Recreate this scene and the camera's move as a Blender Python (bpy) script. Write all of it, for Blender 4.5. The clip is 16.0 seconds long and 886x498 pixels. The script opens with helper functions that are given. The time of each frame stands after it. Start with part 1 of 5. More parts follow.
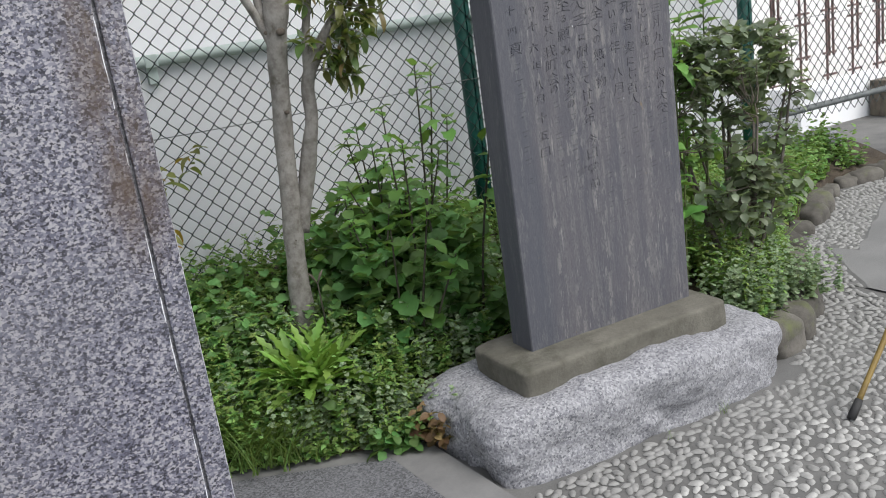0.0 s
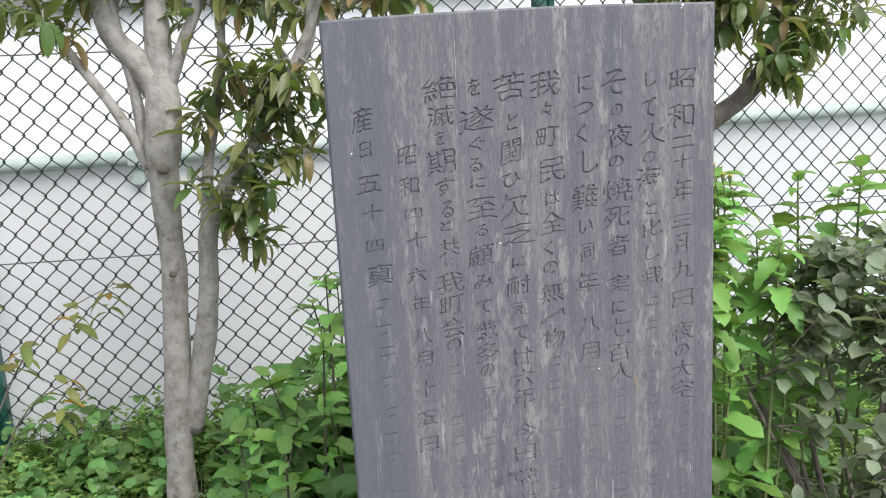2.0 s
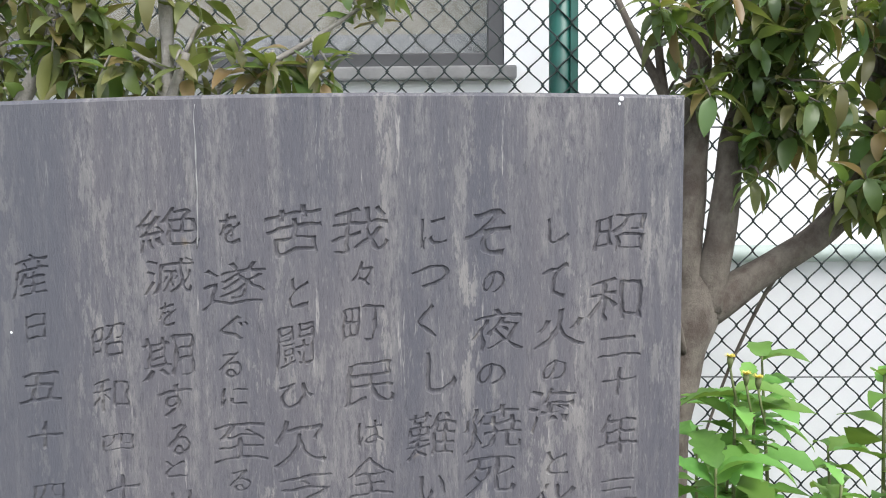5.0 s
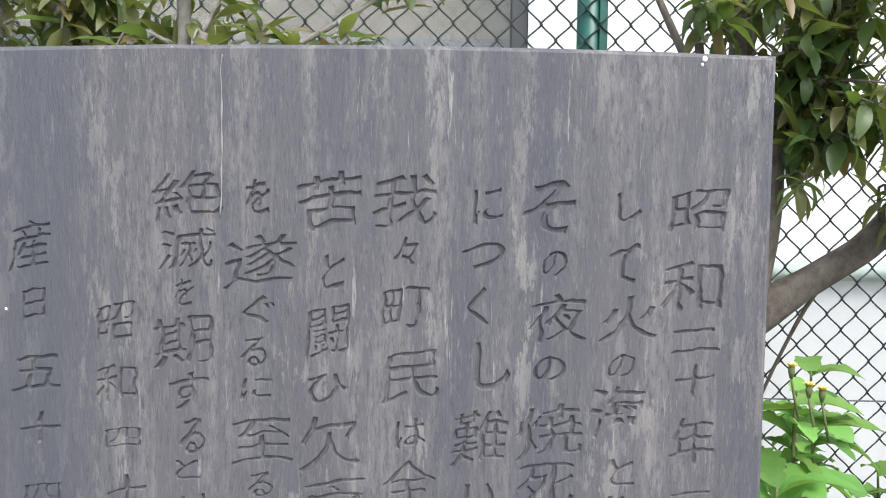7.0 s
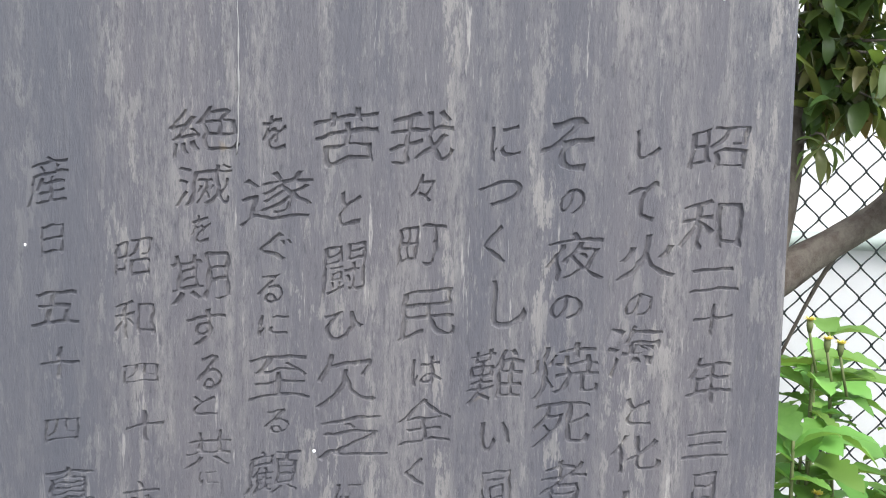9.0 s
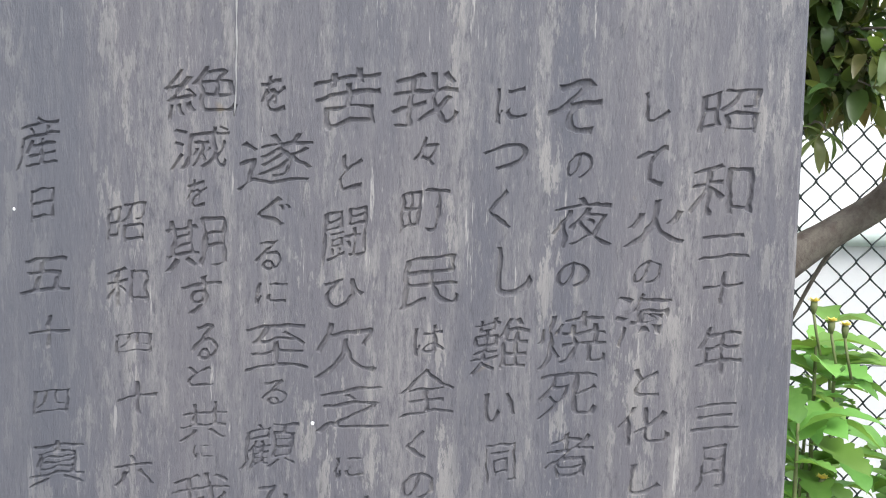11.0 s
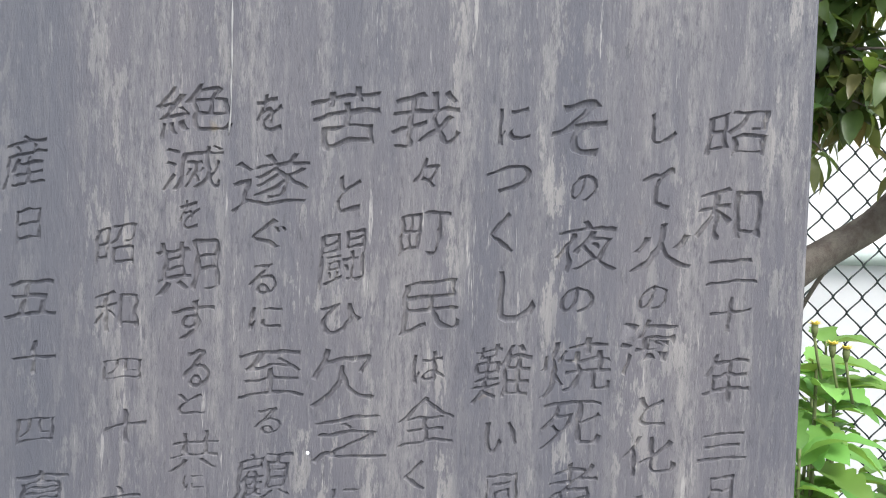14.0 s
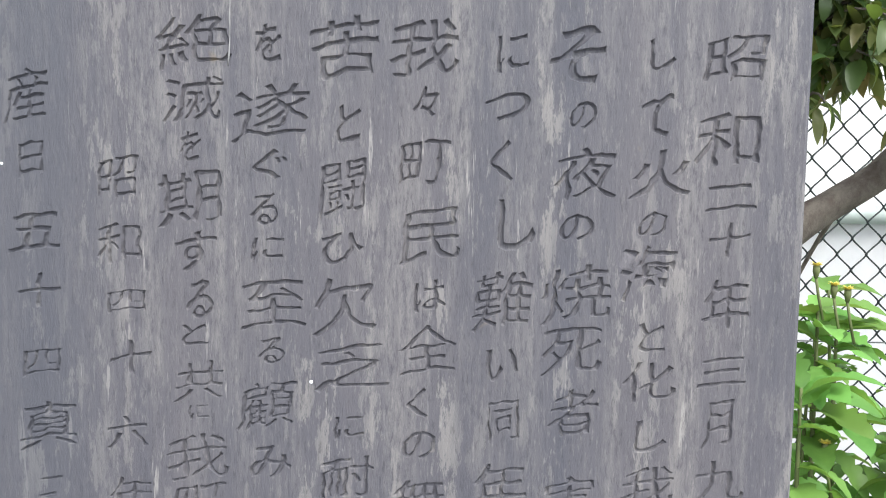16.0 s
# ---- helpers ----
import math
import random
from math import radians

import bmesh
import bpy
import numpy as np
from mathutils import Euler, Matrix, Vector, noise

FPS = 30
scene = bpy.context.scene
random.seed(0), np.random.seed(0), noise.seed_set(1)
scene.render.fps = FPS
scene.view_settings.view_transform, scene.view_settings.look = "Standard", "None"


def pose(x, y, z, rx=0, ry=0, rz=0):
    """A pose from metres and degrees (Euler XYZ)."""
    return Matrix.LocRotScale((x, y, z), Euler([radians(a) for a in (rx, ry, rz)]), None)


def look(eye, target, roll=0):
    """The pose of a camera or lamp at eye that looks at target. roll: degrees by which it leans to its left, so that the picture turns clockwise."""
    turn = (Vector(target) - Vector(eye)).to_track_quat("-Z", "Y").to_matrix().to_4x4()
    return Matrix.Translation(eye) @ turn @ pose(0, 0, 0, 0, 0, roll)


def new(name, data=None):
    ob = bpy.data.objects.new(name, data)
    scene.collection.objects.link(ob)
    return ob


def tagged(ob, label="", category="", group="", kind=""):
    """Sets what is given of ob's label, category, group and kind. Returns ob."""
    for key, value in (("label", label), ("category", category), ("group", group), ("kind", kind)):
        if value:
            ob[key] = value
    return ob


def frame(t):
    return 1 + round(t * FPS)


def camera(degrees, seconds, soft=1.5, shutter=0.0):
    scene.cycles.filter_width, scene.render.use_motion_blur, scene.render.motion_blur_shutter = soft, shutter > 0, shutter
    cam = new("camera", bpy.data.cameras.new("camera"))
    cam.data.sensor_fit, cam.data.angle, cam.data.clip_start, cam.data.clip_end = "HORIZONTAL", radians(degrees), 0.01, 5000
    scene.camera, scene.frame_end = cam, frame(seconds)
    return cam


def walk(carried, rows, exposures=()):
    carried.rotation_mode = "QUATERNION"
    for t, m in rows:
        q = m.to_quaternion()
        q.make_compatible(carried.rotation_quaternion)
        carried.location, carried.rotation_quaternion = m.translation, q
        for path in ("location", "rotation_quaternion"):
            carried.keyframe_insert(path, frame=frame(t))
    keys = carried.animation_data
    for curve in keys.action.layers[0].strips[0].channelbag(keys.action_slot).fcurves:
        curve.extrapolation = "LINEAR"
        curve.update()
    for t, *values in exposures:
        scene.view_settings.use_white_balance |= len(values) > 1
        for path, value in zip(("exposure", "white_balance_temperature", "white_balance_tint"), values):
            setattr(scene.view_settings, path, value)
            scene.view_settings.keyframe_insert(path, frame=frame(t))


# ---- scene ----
cam = camera(54.0, 16.0, soft=1.0)
PATH = [
    (0, (-1.846, -2.374, 1.492), (-0.975, -0.651, 0.971), -8.3),
    (0.5, (-1.506, -2.135, 1.657), (-0.74, -0.368, 1.118), -5.4),
    (1, (-1.116, -1.995, 1.745), (-0.533, -0.153, 1.231), -3.0),
    (1.5, (-0.714, -1.817, 1.762), (-0.329, 0.068, 1.212), -3.4),
    (2, (-0.371, -1.582, 1.711), (-0.12, 0.362, 1.312), -3.3),
    (2.5, (-0.093, -1.41, 1.689), (-0.007, 0.563, 1.368), -3.2),
    (3, (-0.005, -1.249, 1.747), (0.056, 0.73, 1.465), -2.5),
    (3.5, (0.122, -1.131, 1.75), (0.107, 0.857, 1.532), -2.3),
    (4, (0.148, -1.019, 1.753), (0.132, 0.971, 1.555), -1.5),
    (4.2, (0.134, -0.987, 1.749), (0.141, 1.004, 1.564), -1.1),
    (6.3, (0.128, -0.784, 1.733), (0.062, 1.205, 1.535), 0.4),
    (6.5, (0.117, -0.78, 1.715), (0.056, 1.211, 1.547), 0.5),
    (7, (0.081, -0.782, 1.687), (0.063, 1.214, 1.554), 0.7),
    (7.5, (0.088, -0.785, 1.687), (0.026, 1.207, 1.52), 0.8),
    (8, (0.086, -0.787, 1.671), (0.02, 1.205, 1.509), 1.0),
    (8.5, (0.082, -0.785, 1.66), (0.026, 1.207, 1.487), 1.0),
    (9, (0.08, -0.782, 1.648), (0.028, 1.21, 1.47), 0.9),
    (9.5, (0.076, -0.777, 1.635), (0.03, 1.214, 1.455), 0.9),
    (10, (0.07, -0.772, 1.619), (0.035, 1.221, 1.452), 1.0),
    (12.5, (0.065, -0.75, 1.606), (0.048, 1.244, 1.453), 1.3),
    (13, (0.058, -0.745, 1.624), (0.056, 1.251, 1.49), 1.6),
    (13.5, (0.056, -0.742, 1.63), (0.057, 1.254, 1.501), 1.6),
    (14, (0.055, -0.741, 1.615), (0.058, 1.255, 1.489), 1.4),
    (14.5, (0.056, -0.742, 1.599), (0.058, 1.254, 1.469), 1.2),
    (15, (0.06, -0.744, 1.592), (0.051, 1.25, 1.435), 1.0),
    (15.5, (0.059, -0.745, 1.571), (0.053, 1.25, 1.43), 0.9),
    (16, (0.06, -0.748, 1.574), (0.052, 1.244, 1.395), 0.8),
]
walk(cam, [(t, look(eye, target, roll)) for t, eye, target, roll in PATH],
     exposures=[(0.0, 0.76), (0.5, 0.96), (1.0, 1.2), (2.0, 1.42), (3.2, 1.40), (4.2, 1.34), (7.0, 1.45), (9.0, 1.55), (16.0, 1.6)])


# ---- world and light: bright overcast sky ----
world = bpy.data.worlds.new("world")
scene.world = world
world.use_nodes = True
wn, wl = world.node_tree.nodes, world.node_tree.links
sky = wn.new("ShaderNodeTexSky")
sky.sky_type, sky.sun_disc = "NISHITA", False
sky.sun_elevation, sky.sun_rotation = radians(54), radians(151)
pale = wn.new("ShaderNodeHueSaturation")
pale.inputs["Saturation"].default_value = 0.28
wl.new(sky.outputs["Color"], pale.inputs["Color"])
wl.new(pale.outputs["Color"], wn["Background"].inputs["Color"])
wn["Background"].inputs["Strength"].default_value = 0.15
sun = new("sun", bpy.data.lights.new("sun", "SUN"))
sun.data.energy, sun.data.angle, sun.data.color = 1.5, radians(35), (1.0, 0.97, 0.92)
sun.matrix_world = look((2.5, -4.5, 7.0), (0, 0, 0))


# ---- materials ----
def mix_rgb(nt, fac, a, b):
    m = nt.nodes.new("ShaderNodeMix")
    m.data_type = "RGBA"
    for sock, val in ((m.inputs[0], fac), (m.inputs[6], a), (m.inputs[7], b)):
        if isinstance(val, bpy.types.NodeSocket):
            nt.links.new(val, sock)
        elif isinstance(val, (int, float)):
            sock.default_value = val
        else:
            sock.default_value = (*val, 1)
    return m.outputs[2]


def ramp(nt, value, lo, hi):
    r = nt.nodes.new("ShaderNodeMapRange")
    r.inputs[1].default_value, r.inputs[2].default_value = lo, hi
    nt.links.new(value, r.inputs[0])
    return r.outputs[0]


def noise_tex(nt, scale, stretch=(1, 1, 1), detail=4.0, rough=0.6, shift=0.0):
    tc, mp, nz = nt.nodes.new("ShaderNodeTexCoord"), nt.nodes.new("ShaderNodeMapping"), nt.nodes.new("ShaderNodeTexNoise")
    mp.inputs["Scale"].default_value = stretch
    mp.inputs["Location"].default_value = (shift, shift * 0.7, shift * 1.3)
    nz.inputs["Scale"].default_value, nz.inputs["Detail"].default_value, nz.inputs["Roughness"].default_value = scale, detail, rough
    nt.links.new(tc.outputs["Object"], mp.inputs["Vector"])
    nt.links.new(mp.outputs["Vector"], nz.inputs["Vector"])
    return nz.outputs["Fac"]


def base_mat(name, rough=0.8, metal=0.0):
    m = bpy.data.materials.new(name)
    m.use_nodes = True
    b = m.node_tree.nodes["Principled BSDF"]
    b.inputs["Roughness"].default_value, b.inputs["Metallic"].default_value = rough, metal
    return m, m.node_tree, b


def bump(nt, b, height, strength, dist):
    bp = nt.nodes.new("ShaderNodeBump")
    bp.inputs["Strength"].default_value, bp.inputs["Distance"].default_value = strength, dist
    nt.links.new(height, bp.inputs["Height"])
    nt.links.new(bp.outputs["Normal"], b.inputs["Normal"])


def two_tone(name, dark, light, big=3.0, fine=60.0, rough=0.85, metal=0.0, strength=0.4, dist=0.004, stretch=(1, 1, 1), stain=None, stain_at=(0.55, 0.75), rand=0.0, spread=(0.35, 0.65)):
    """Broad blotches and fine grain between two colours, with an optional stain colour, and relief."""
    m, nt, b = base_mat(name, rough, metal)
    a, f = noise_tex(nt, big, stretch), noise_tex(nt, fine, stretch, 6.0, 0.7, 3.1)
    col = mix_rgb(nt, ramp(nt, a, *spread), dark, light)
    col = mix_rgb(nt, ramp(nt, f, 0.3, 0.7), mix_rgb(nt, 0.28, col, dark), mix_rgb(nt, 0.28, col, light))
    if stain:
        col = mix_rgb(nt, ramp(nt, noise_tex(nt, big * 0.7, stretch, 5.0, 0.65, 9.0), *stain_at), col, stain)
    if rand:
        oi = nt.nodes.new("ShaderNodeObjectInfo")
        hs = nt.nodes.new("ShaderNodeHueSaturation")
        nt.links.new(col, hs.inputs["Color"])
        r = nt.nodes.new("ShaderNodeMapRange")
        r.inputs[3].default_value, r.inputs[4].default_value = 1 - rand, 1 + rand
        nt.links.new(oi.outputs["Random"], r.inputs[0])
        nt.links.new(r.outputs[0], hs.inputs["Value"])
        col = hs.outputs["Color"]
    nt.links.new(col, b.inputs["Base Color"])
    bump(nt, b, f, strength, dist)
    return m


def granite(name, scale, tones, rough=0.5, strength=0.15, stain=None, stretch=(1.0, 1.0, 1.0)):
    """Speckled stone: crystals of several tones, with a broad drift."""
    m, nt, b = base_mat(name, rough)
    tc, vo = nt.nodes.new("ShaderNodeTexCoord"), nt.nodes.new("ShaderNodeTexVoronoi")
    vo.inputs["Scale"].default_value, vo.inputs["Randomness"].default_value = scale, 1.0
    wob = nt.nodes.new("ShaderNodeVectorMath")
    wob.operation = "ADD"
    nz = nt.nodes.new("ShaderNodeTexNoise")
    nz.inputs["Scale"].default_value = scale * 1.2
    sc = nt.nodes.new("ShaderNodeVectorMath")
    sc.operation = "SCALE"
    sc.inputs["Scale"].default_value = 1.7 / scale
    nt.links.new(tc.outputs["Object"], nz.inputs["Vector"])
    nt.links.new(nz.outputs["Color"], sc.inputs[0])
    nt.links.new(tc.outputs["Object"], wob.inputs[0])
    nt.links.new(sc.outputs[0], wob.inputs[1])
    mp = nt.nodes.new("ShaderNodeMapping")
    mp.inputs["Scale"].default_value = stretch
    mp.inputs["Rotation"].default_value = (0.0, 0.5 if stretch[2] > 1 else 0.0, 0.0)
    nt.links.new(wob.outputs[0], mp.inputs["Vector"])
    nt.links.new(mp.outputs["Vector"], vo.inputs["Vector"])
    sep = nt.nodes.new("ShaderNodeSeparateColor")
    nt.links.new(vo.outputs["Color"], sep.inputs[0])
    cr = nt.nodes.new("ShaderNodeValToRGB")
    cr.color_ramp.interpolation = "CONSTANT"
    e = cr.color_ramp.elements
    while len(e) < len(tones):
        e.new(0.5)
    for i, (p, c) in enumerate(tones):
        e[i].position, e[i].color = p, (*c, 1)
    nt.links.new(sep.outputs[0], cr.inputs[0])
    col = mix_rgb(nt, ramp(nt, noise_tex(nt, 2.2), 0.35, 0.7), cr.outputs[0], mix_rgb(nt, 0.3, cr.outputs[0], (0.16, 0.16, 0.17)))
    if stain:
        xyz = nt.nodes.new("ShaderNodeSeparateXYZ")
        nt.links.new(tc.outputs["Object"], xyz.inputs[0])
        dx = nt.nodes.new("ShaderNodeMath")
        dx.operation = "SUBTRACT"
        dx.inputs[1].default_value = stain[1]
        nt.links.new(xyz.outputs[0], dx.inputs[0])
        ab = nt.nodes.new("ShaderNodeMath")
        ab.operation = "ABSOLUTE"
        nt.links.new(dx.outputs[0], ab.inputs[0])
        near = ramp(nt, ab.outputs[0], 0.085, 0.015)
        mul = nt.nodes.new("ShaderNodeMath")
        mul.operation = "MULTIPLY"
        nt.links.new(near, mul.inputs[0])
        nt.links.new(ramp(nt, noise_tex(nt, 7.0, (2.0, 2.0, 0.7), 6.0, 0.75, 1.7), 0.33, 0.55), mul.inputs[1])
        m2 = nt.nodes.new("ShaderNodeMath")
        m2.operation = "MULTIPLY"
        nt.links.new(mul.outputs[0], m2.inputs[0])
        nt.links.new(ramp(nt, xyz.outputs[2], 1.08, 1.25), m2.inputs[1])
        half = nt.nodes.new("ShaderNodeMath")
        half.operation = "MULTIPLY"
        half.inputs[1].default_value = 0.82
        nt.links.new(m2.outputs[0], half.inputs[0])
        col = mix_rgb(nt, half.outputs[0], col, stain[0])
    nt.links.new(col, b.inputs["Base Color"])
    bump(nt, b, noise_tex(nt, scale * 0.8, detail=5.0), strength, 0.003)
    return m


def leaf_mat(name, dark, light, rand=0.35, hue=0.02, rough=0.45, joined=False, odd=None):
    """Leaf green that varies from leaf to leaf, lets some light through, and is paler along blotches."""
    m, nt, b = base_mat(name, rough)
    if joined:
        src = nt.nodes.new("ShaderNodeNewGeometry").outputs["Random Per Island"]
    else:
        src = nt.nodes.new("ShaderNodeObjectInfo").outputs["Random"]
    col = mix_rgb(nt, src, dark, light)
    col = mix_rgb(nt, ramp(nt, noise_tex(nt, 45.0), 0.35, 0.7), col, mix_rgb(nt, 0.35, col, light))
    hs = nt.nodes.new("ShaderNodeHueSaturation")
    wob = nt.nodes.new("ShaderNodeMath")
    wob.operation = "FRACT"
    mul = nt.nodes.new("ShaderNodeMath")
    mul.operation = "MULTIPLY"
    mul.inputs[1].default_value = 17.31
    nt.links.new(src, mul.inputs[0])
    nt.links.new(mul.outputs[0], wob.inputs[0])
    for sock, lo, hi in (("Hue", 0.5 - hue, 0.5 + hue), ("Value", 1 - rand, 1 + rand)):
        r = nt.nodes.new("ShaderNodeMapRange")
        r.inputs[3].default_value, r.inputs[4].default_value = lo, hi
        nt.links.new(wob.outputs[0], r.inputs[0])
        nt.links.new(r.outputs[0], hs.inputs[sock])
    nt.links.new(col, hs.inputs["Color"])
    col = hs.outputs["Color"]
    if odd:
        col = mix_rgb(nt, ramp(nt, src, odd[1], odd[1] + 0.05), col, odd[0])
    nt.links.new(col, b.inputs["Base Color"])
    tr = nt.nodes.new("ShaderNodeBsdfTranslucent")
    nt.links.new(mix_rgb(nt, 0.4, col, (0.35, 0.5, 0.05)), tr.inputs["Color"])
    ms = nt.nodes.new("ShaderNodeMixShader")
    ms.inputs[0].default_value = 0.36
    nt.links.new(b.outputs[0], ms.inputs[1])
    nt.links.new(tr.outputs[0], ms.inputs[2])
    nt.links.new(ms.outputs[0], nt.nodes["Material Output"].inputs["Surface"])
    return m


def slate_mat():
    """Blue-grey slab with pale vertical runs of weathering and fine vertical pits."""
    m, nt, b = base_mat("slate", 0.62)
    broad = noise_tex(nt, 1.0, (16, 16, 0.7), 4.0, 0.6)
    runs = noise_tex(nt, 1.0, (36, 36, 2.2), 5.0, 0.65, 4.0)
    fine = noise_tex(nt, 1.0, (190, 190, 48), 6.0, 0.78, 7.0)
    patch = noise_tex(nt, 5.0, (1, 1, 0.6), 3.0, 0.5, 2.0)
    col = mix_rgb(nt, ramp(nt, broad, 0.36, 0.66), SLATE_DARK, SLATE_MID)
    col = mix_rgb(nt, ramp(nt, patch, 0.4, 0.7), col, mix_rgb(nt, 0.35, col, (0.125, 0.113, 0.12)))
    pale = nt.nodes.new("ShaderNodeMath")
    pale.operation = "MULTIPLY"
    nt.links.new(ramp(nt, runs, 0.47, 0.64), pale.inputs[0])
    nt.links.new(ramp(nt, fine, 0.40, 0.58), pale.inputs[1])
    col = mix_rgb(nt, pale.outputs[0], col, mix_rgb(nt, 0.42, col, SLATE_PALE))
    flake = nt.nodes.new("ShaderNodeMath")
    flake.operation = "MULTIPLY"
    skin = noise_tex(nt, 1.0, (62, 62, 15), 7.0, 0.72, 21.0)
    nt.links.new(ramp(nt, skin, 0.53, 0.57), flake.inputs[0])
    nt.links.new(ramp(nt, noise_tex(nt, 1.0, (22, 22, 2.6), 4.0, 0.6, 31.0), 0.42, 0.62), flake.inputs[1])
    col = mix_rgb(nt, flake.outputs[0], col, mix_rgb(nt, 0.62, col, SLATE_PALE))
    lines = noise_tex(nt, 1.0, (85, 85, 6), 5.0, 0.7, 41.0)
    col = mix_rgb(nt, ramp(nt, lines, 0.64, 0.68), col, mix_rgb(nt, 0.7, col, (0.29, 0.28, 0.27)))
    col = mix_rgb(nt, ramp(nt, fine, 0.44, 0.30), col, (0.052, 0.052, 0.06))
    grain = noise_tex(nt, 1.0, (420, 420, 70), 4.0, 0.7, 15.0)
    col = mix_rgb(nt, ramp(nt, grain, 0.56, 0.74), col, mix_rgb(nt, 0.5, col, SLATE_PALE))
    col = mix_rgb(nt, ramp(nt, grain, 0.42, 0.28), col, mix_rgb(nt, 0.55, col, (0.03, 0.03, 0.035)))
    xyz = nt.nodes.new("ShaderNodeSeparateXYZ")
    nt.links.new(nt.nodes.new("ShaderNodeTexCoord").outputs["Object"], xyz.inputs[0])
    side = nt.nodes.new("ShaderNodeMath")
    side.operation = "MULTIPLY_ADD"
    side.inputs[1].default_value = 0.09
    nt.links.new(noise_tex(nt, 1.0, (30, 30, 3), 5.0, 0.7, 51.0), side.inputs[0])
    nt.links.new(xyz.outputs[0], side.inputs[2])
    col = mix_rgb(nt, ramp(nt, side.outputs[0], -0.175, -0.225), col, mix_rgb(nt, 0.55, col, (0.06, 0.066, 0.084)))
    spots = noise_tex(nt, 26.0, (1, 1, 0.8), 2.0, 0.5, 12.0)
    col = mix_rgb(nt, ramp(nt, spots, 0.76, 0.82), col, (0.16, 0.125, 0.085))
    nt.links.new(col, b.inputs["Base Color"])
    add = nt.nodes.new("ShaderNodeMath")
    add.operation = "ADD"
    nt.links.new(fine, add.inputs[0])
    nt.links.new(skin, add.inputs[1])
    bump(nt, b, add.outputs[0], 0.5, 0.003)
    return m


SLATE_DARK, SLATE_MID, SLATE_PALE = (0.066, 0.068, 0.085), (0.094, 0.091, 0.104), (0.232, 0.222, 0.213)
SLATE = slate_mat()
MORTAR = two_tone("weathered_mortar", (0.08, 0.075, 0.06), (0.165, 0.155, 0.13), 6, 90, 0.95, strength=0.6, dist=0.006, stain=(0.045, 0.045, 0.03))
ROCK = granite("hewn_granite", 165, [(0, (0.12, 0.12, 0.135)), (0.12, (0.215, 0.215, 0.235)), (0.42, (0.295, 0.295, 0.31)), (0.74, (0.37, 0.37, 0.385)), (0.9, (0.18, 0.18, 0.20))], 0.85, 0.7)
GRANITE = granite("polished_granite", 215, [(0, (0.022, 0.022, 0.034)), (0.17, (0.11, 0.11, 0.15)), (0.4, (0.21, 0.208, 0.25)), (0.66, (0.36, 0.348, 0.37)), (0.88, (0.065, 0.065, 0.09))], 0.35, 0.05, stain=((0.075, 0.048, 0.030), -1.622), stretch=(1.0, 1.0, 1.35))
DARK_GRANITE = granite("dark_granite", 180, [(0, (0.05, 0.05, 0.056)), (0.3, (0.11, 0.11, 0.12)), (0.65, (0.18, 0.18, 0.195))], 0.6, 0.1)
PATH_MAT = two_tone("path_mortar", (0.10, 0.10, 0.097), (0.175, 0.172, 0.166), 3, 120, 0.95, strength=0.6, dist=0.004, stain=(0.10, 0.10, 0.09))
PEBBLE = two_tone("pale_pebble", (0.21, 0.208, 0.20), (0.38, 0.375, 0.36), 25, 160, 0.7, strength=0.25, dist=0.002, rand=0.25)
ASPHALT = two_tone("worn_asphalt", (0.14, 0.14, 0.138), (0.21, 0.208, 0.205), 2, 220, 0.9, strength=0.5, dist=0.003)
SLAB = two_tone("grey_stone", (0.135, 0.133, 0.135), (0.21, 0.207, 0.203), 5, 140, 0.85, strength=0.3, dist=0.002)
KERB = two_tone("mossy_stone", (0.055, 0.05, 0.043), (0.135, 0.125, 0.11), 8, 90, 0.95, strength=0.7, dist=0.006, stain=(0.09, 0.10, 0.04), rand=0.25)
SOIL = two_tone("soil", (0.03, 0.022, 0.015), (0.085, 0.065, 0.045), 9, 120, 1.0, strength=1.0, dist=0.012)
WALL_WHITE = two_tone("white_render", (0.82, 0.83, 0.85), (0.88, 0.88, 0.89), 1.2, 180, 0.9, strength=0.12, dist=0.001)
WALL_GREY = two_tone("pale_grey_render", (0.65, 0.66, 0.68), (0.74, 0.75, 0.765), 1.0, 150, 0.9, strength=0.15, dist=0.001, stain=(0.52, 0.53, 0.51), stain_at=(0.58, 0.8))
PIPE = two_tone("pale_green_paint", (0.36, 0.43, 0.41), (0.48, 0.55, 0.52), 6, 120, 0.5, strength=0.1, dist=0.001)
GREEN = two_tone("green_coating", (0.005, 0.055, 0.043), (0.012, 0.10, 0.08), 5, 120, 0.38, strength=0.1, dist=0.001)
WIRE = two_tone("dark_green_wire", (0.008, 0.015, 0.015), (0.018, 0.032, 0.031), 40, 200, 0.45, strength=0.1, dist=0.0005)
STEEL_WIRE = two_tone("grey_wire", (0.06, 0.07, 0.07), (0.14, 0.15, 0.15), 30, 200, 0.5, strength=0.1, dist=0.0005)
ALU = two_tone("grey_aluminium", (0.05, 0.05, 0.053), (0.085, 0.085, 0.09), 4, 160, 0.45, 0.3, strength=0.05, dist=0.0005)
SILL = two_tone("weathered_sill", (0.15, 0.15, 0.155), (0.28, 0.28, 0.28), 6, 140, 0.8, strength=0.2, dist=0.001)
CURTAIN = two_tone("beige_blind", (0.17, 0.155, 0.13), (0.24, 0.22, 0.185), 3, 80, 0.95, strength=0.1, dist=0.001)
PANEL = two_tone("grey_board", (0.13, 0.13, 0.145), (0.18, 0.18, 0.195), 3, 80, 0.8, strength=0.1, dist=0.001)
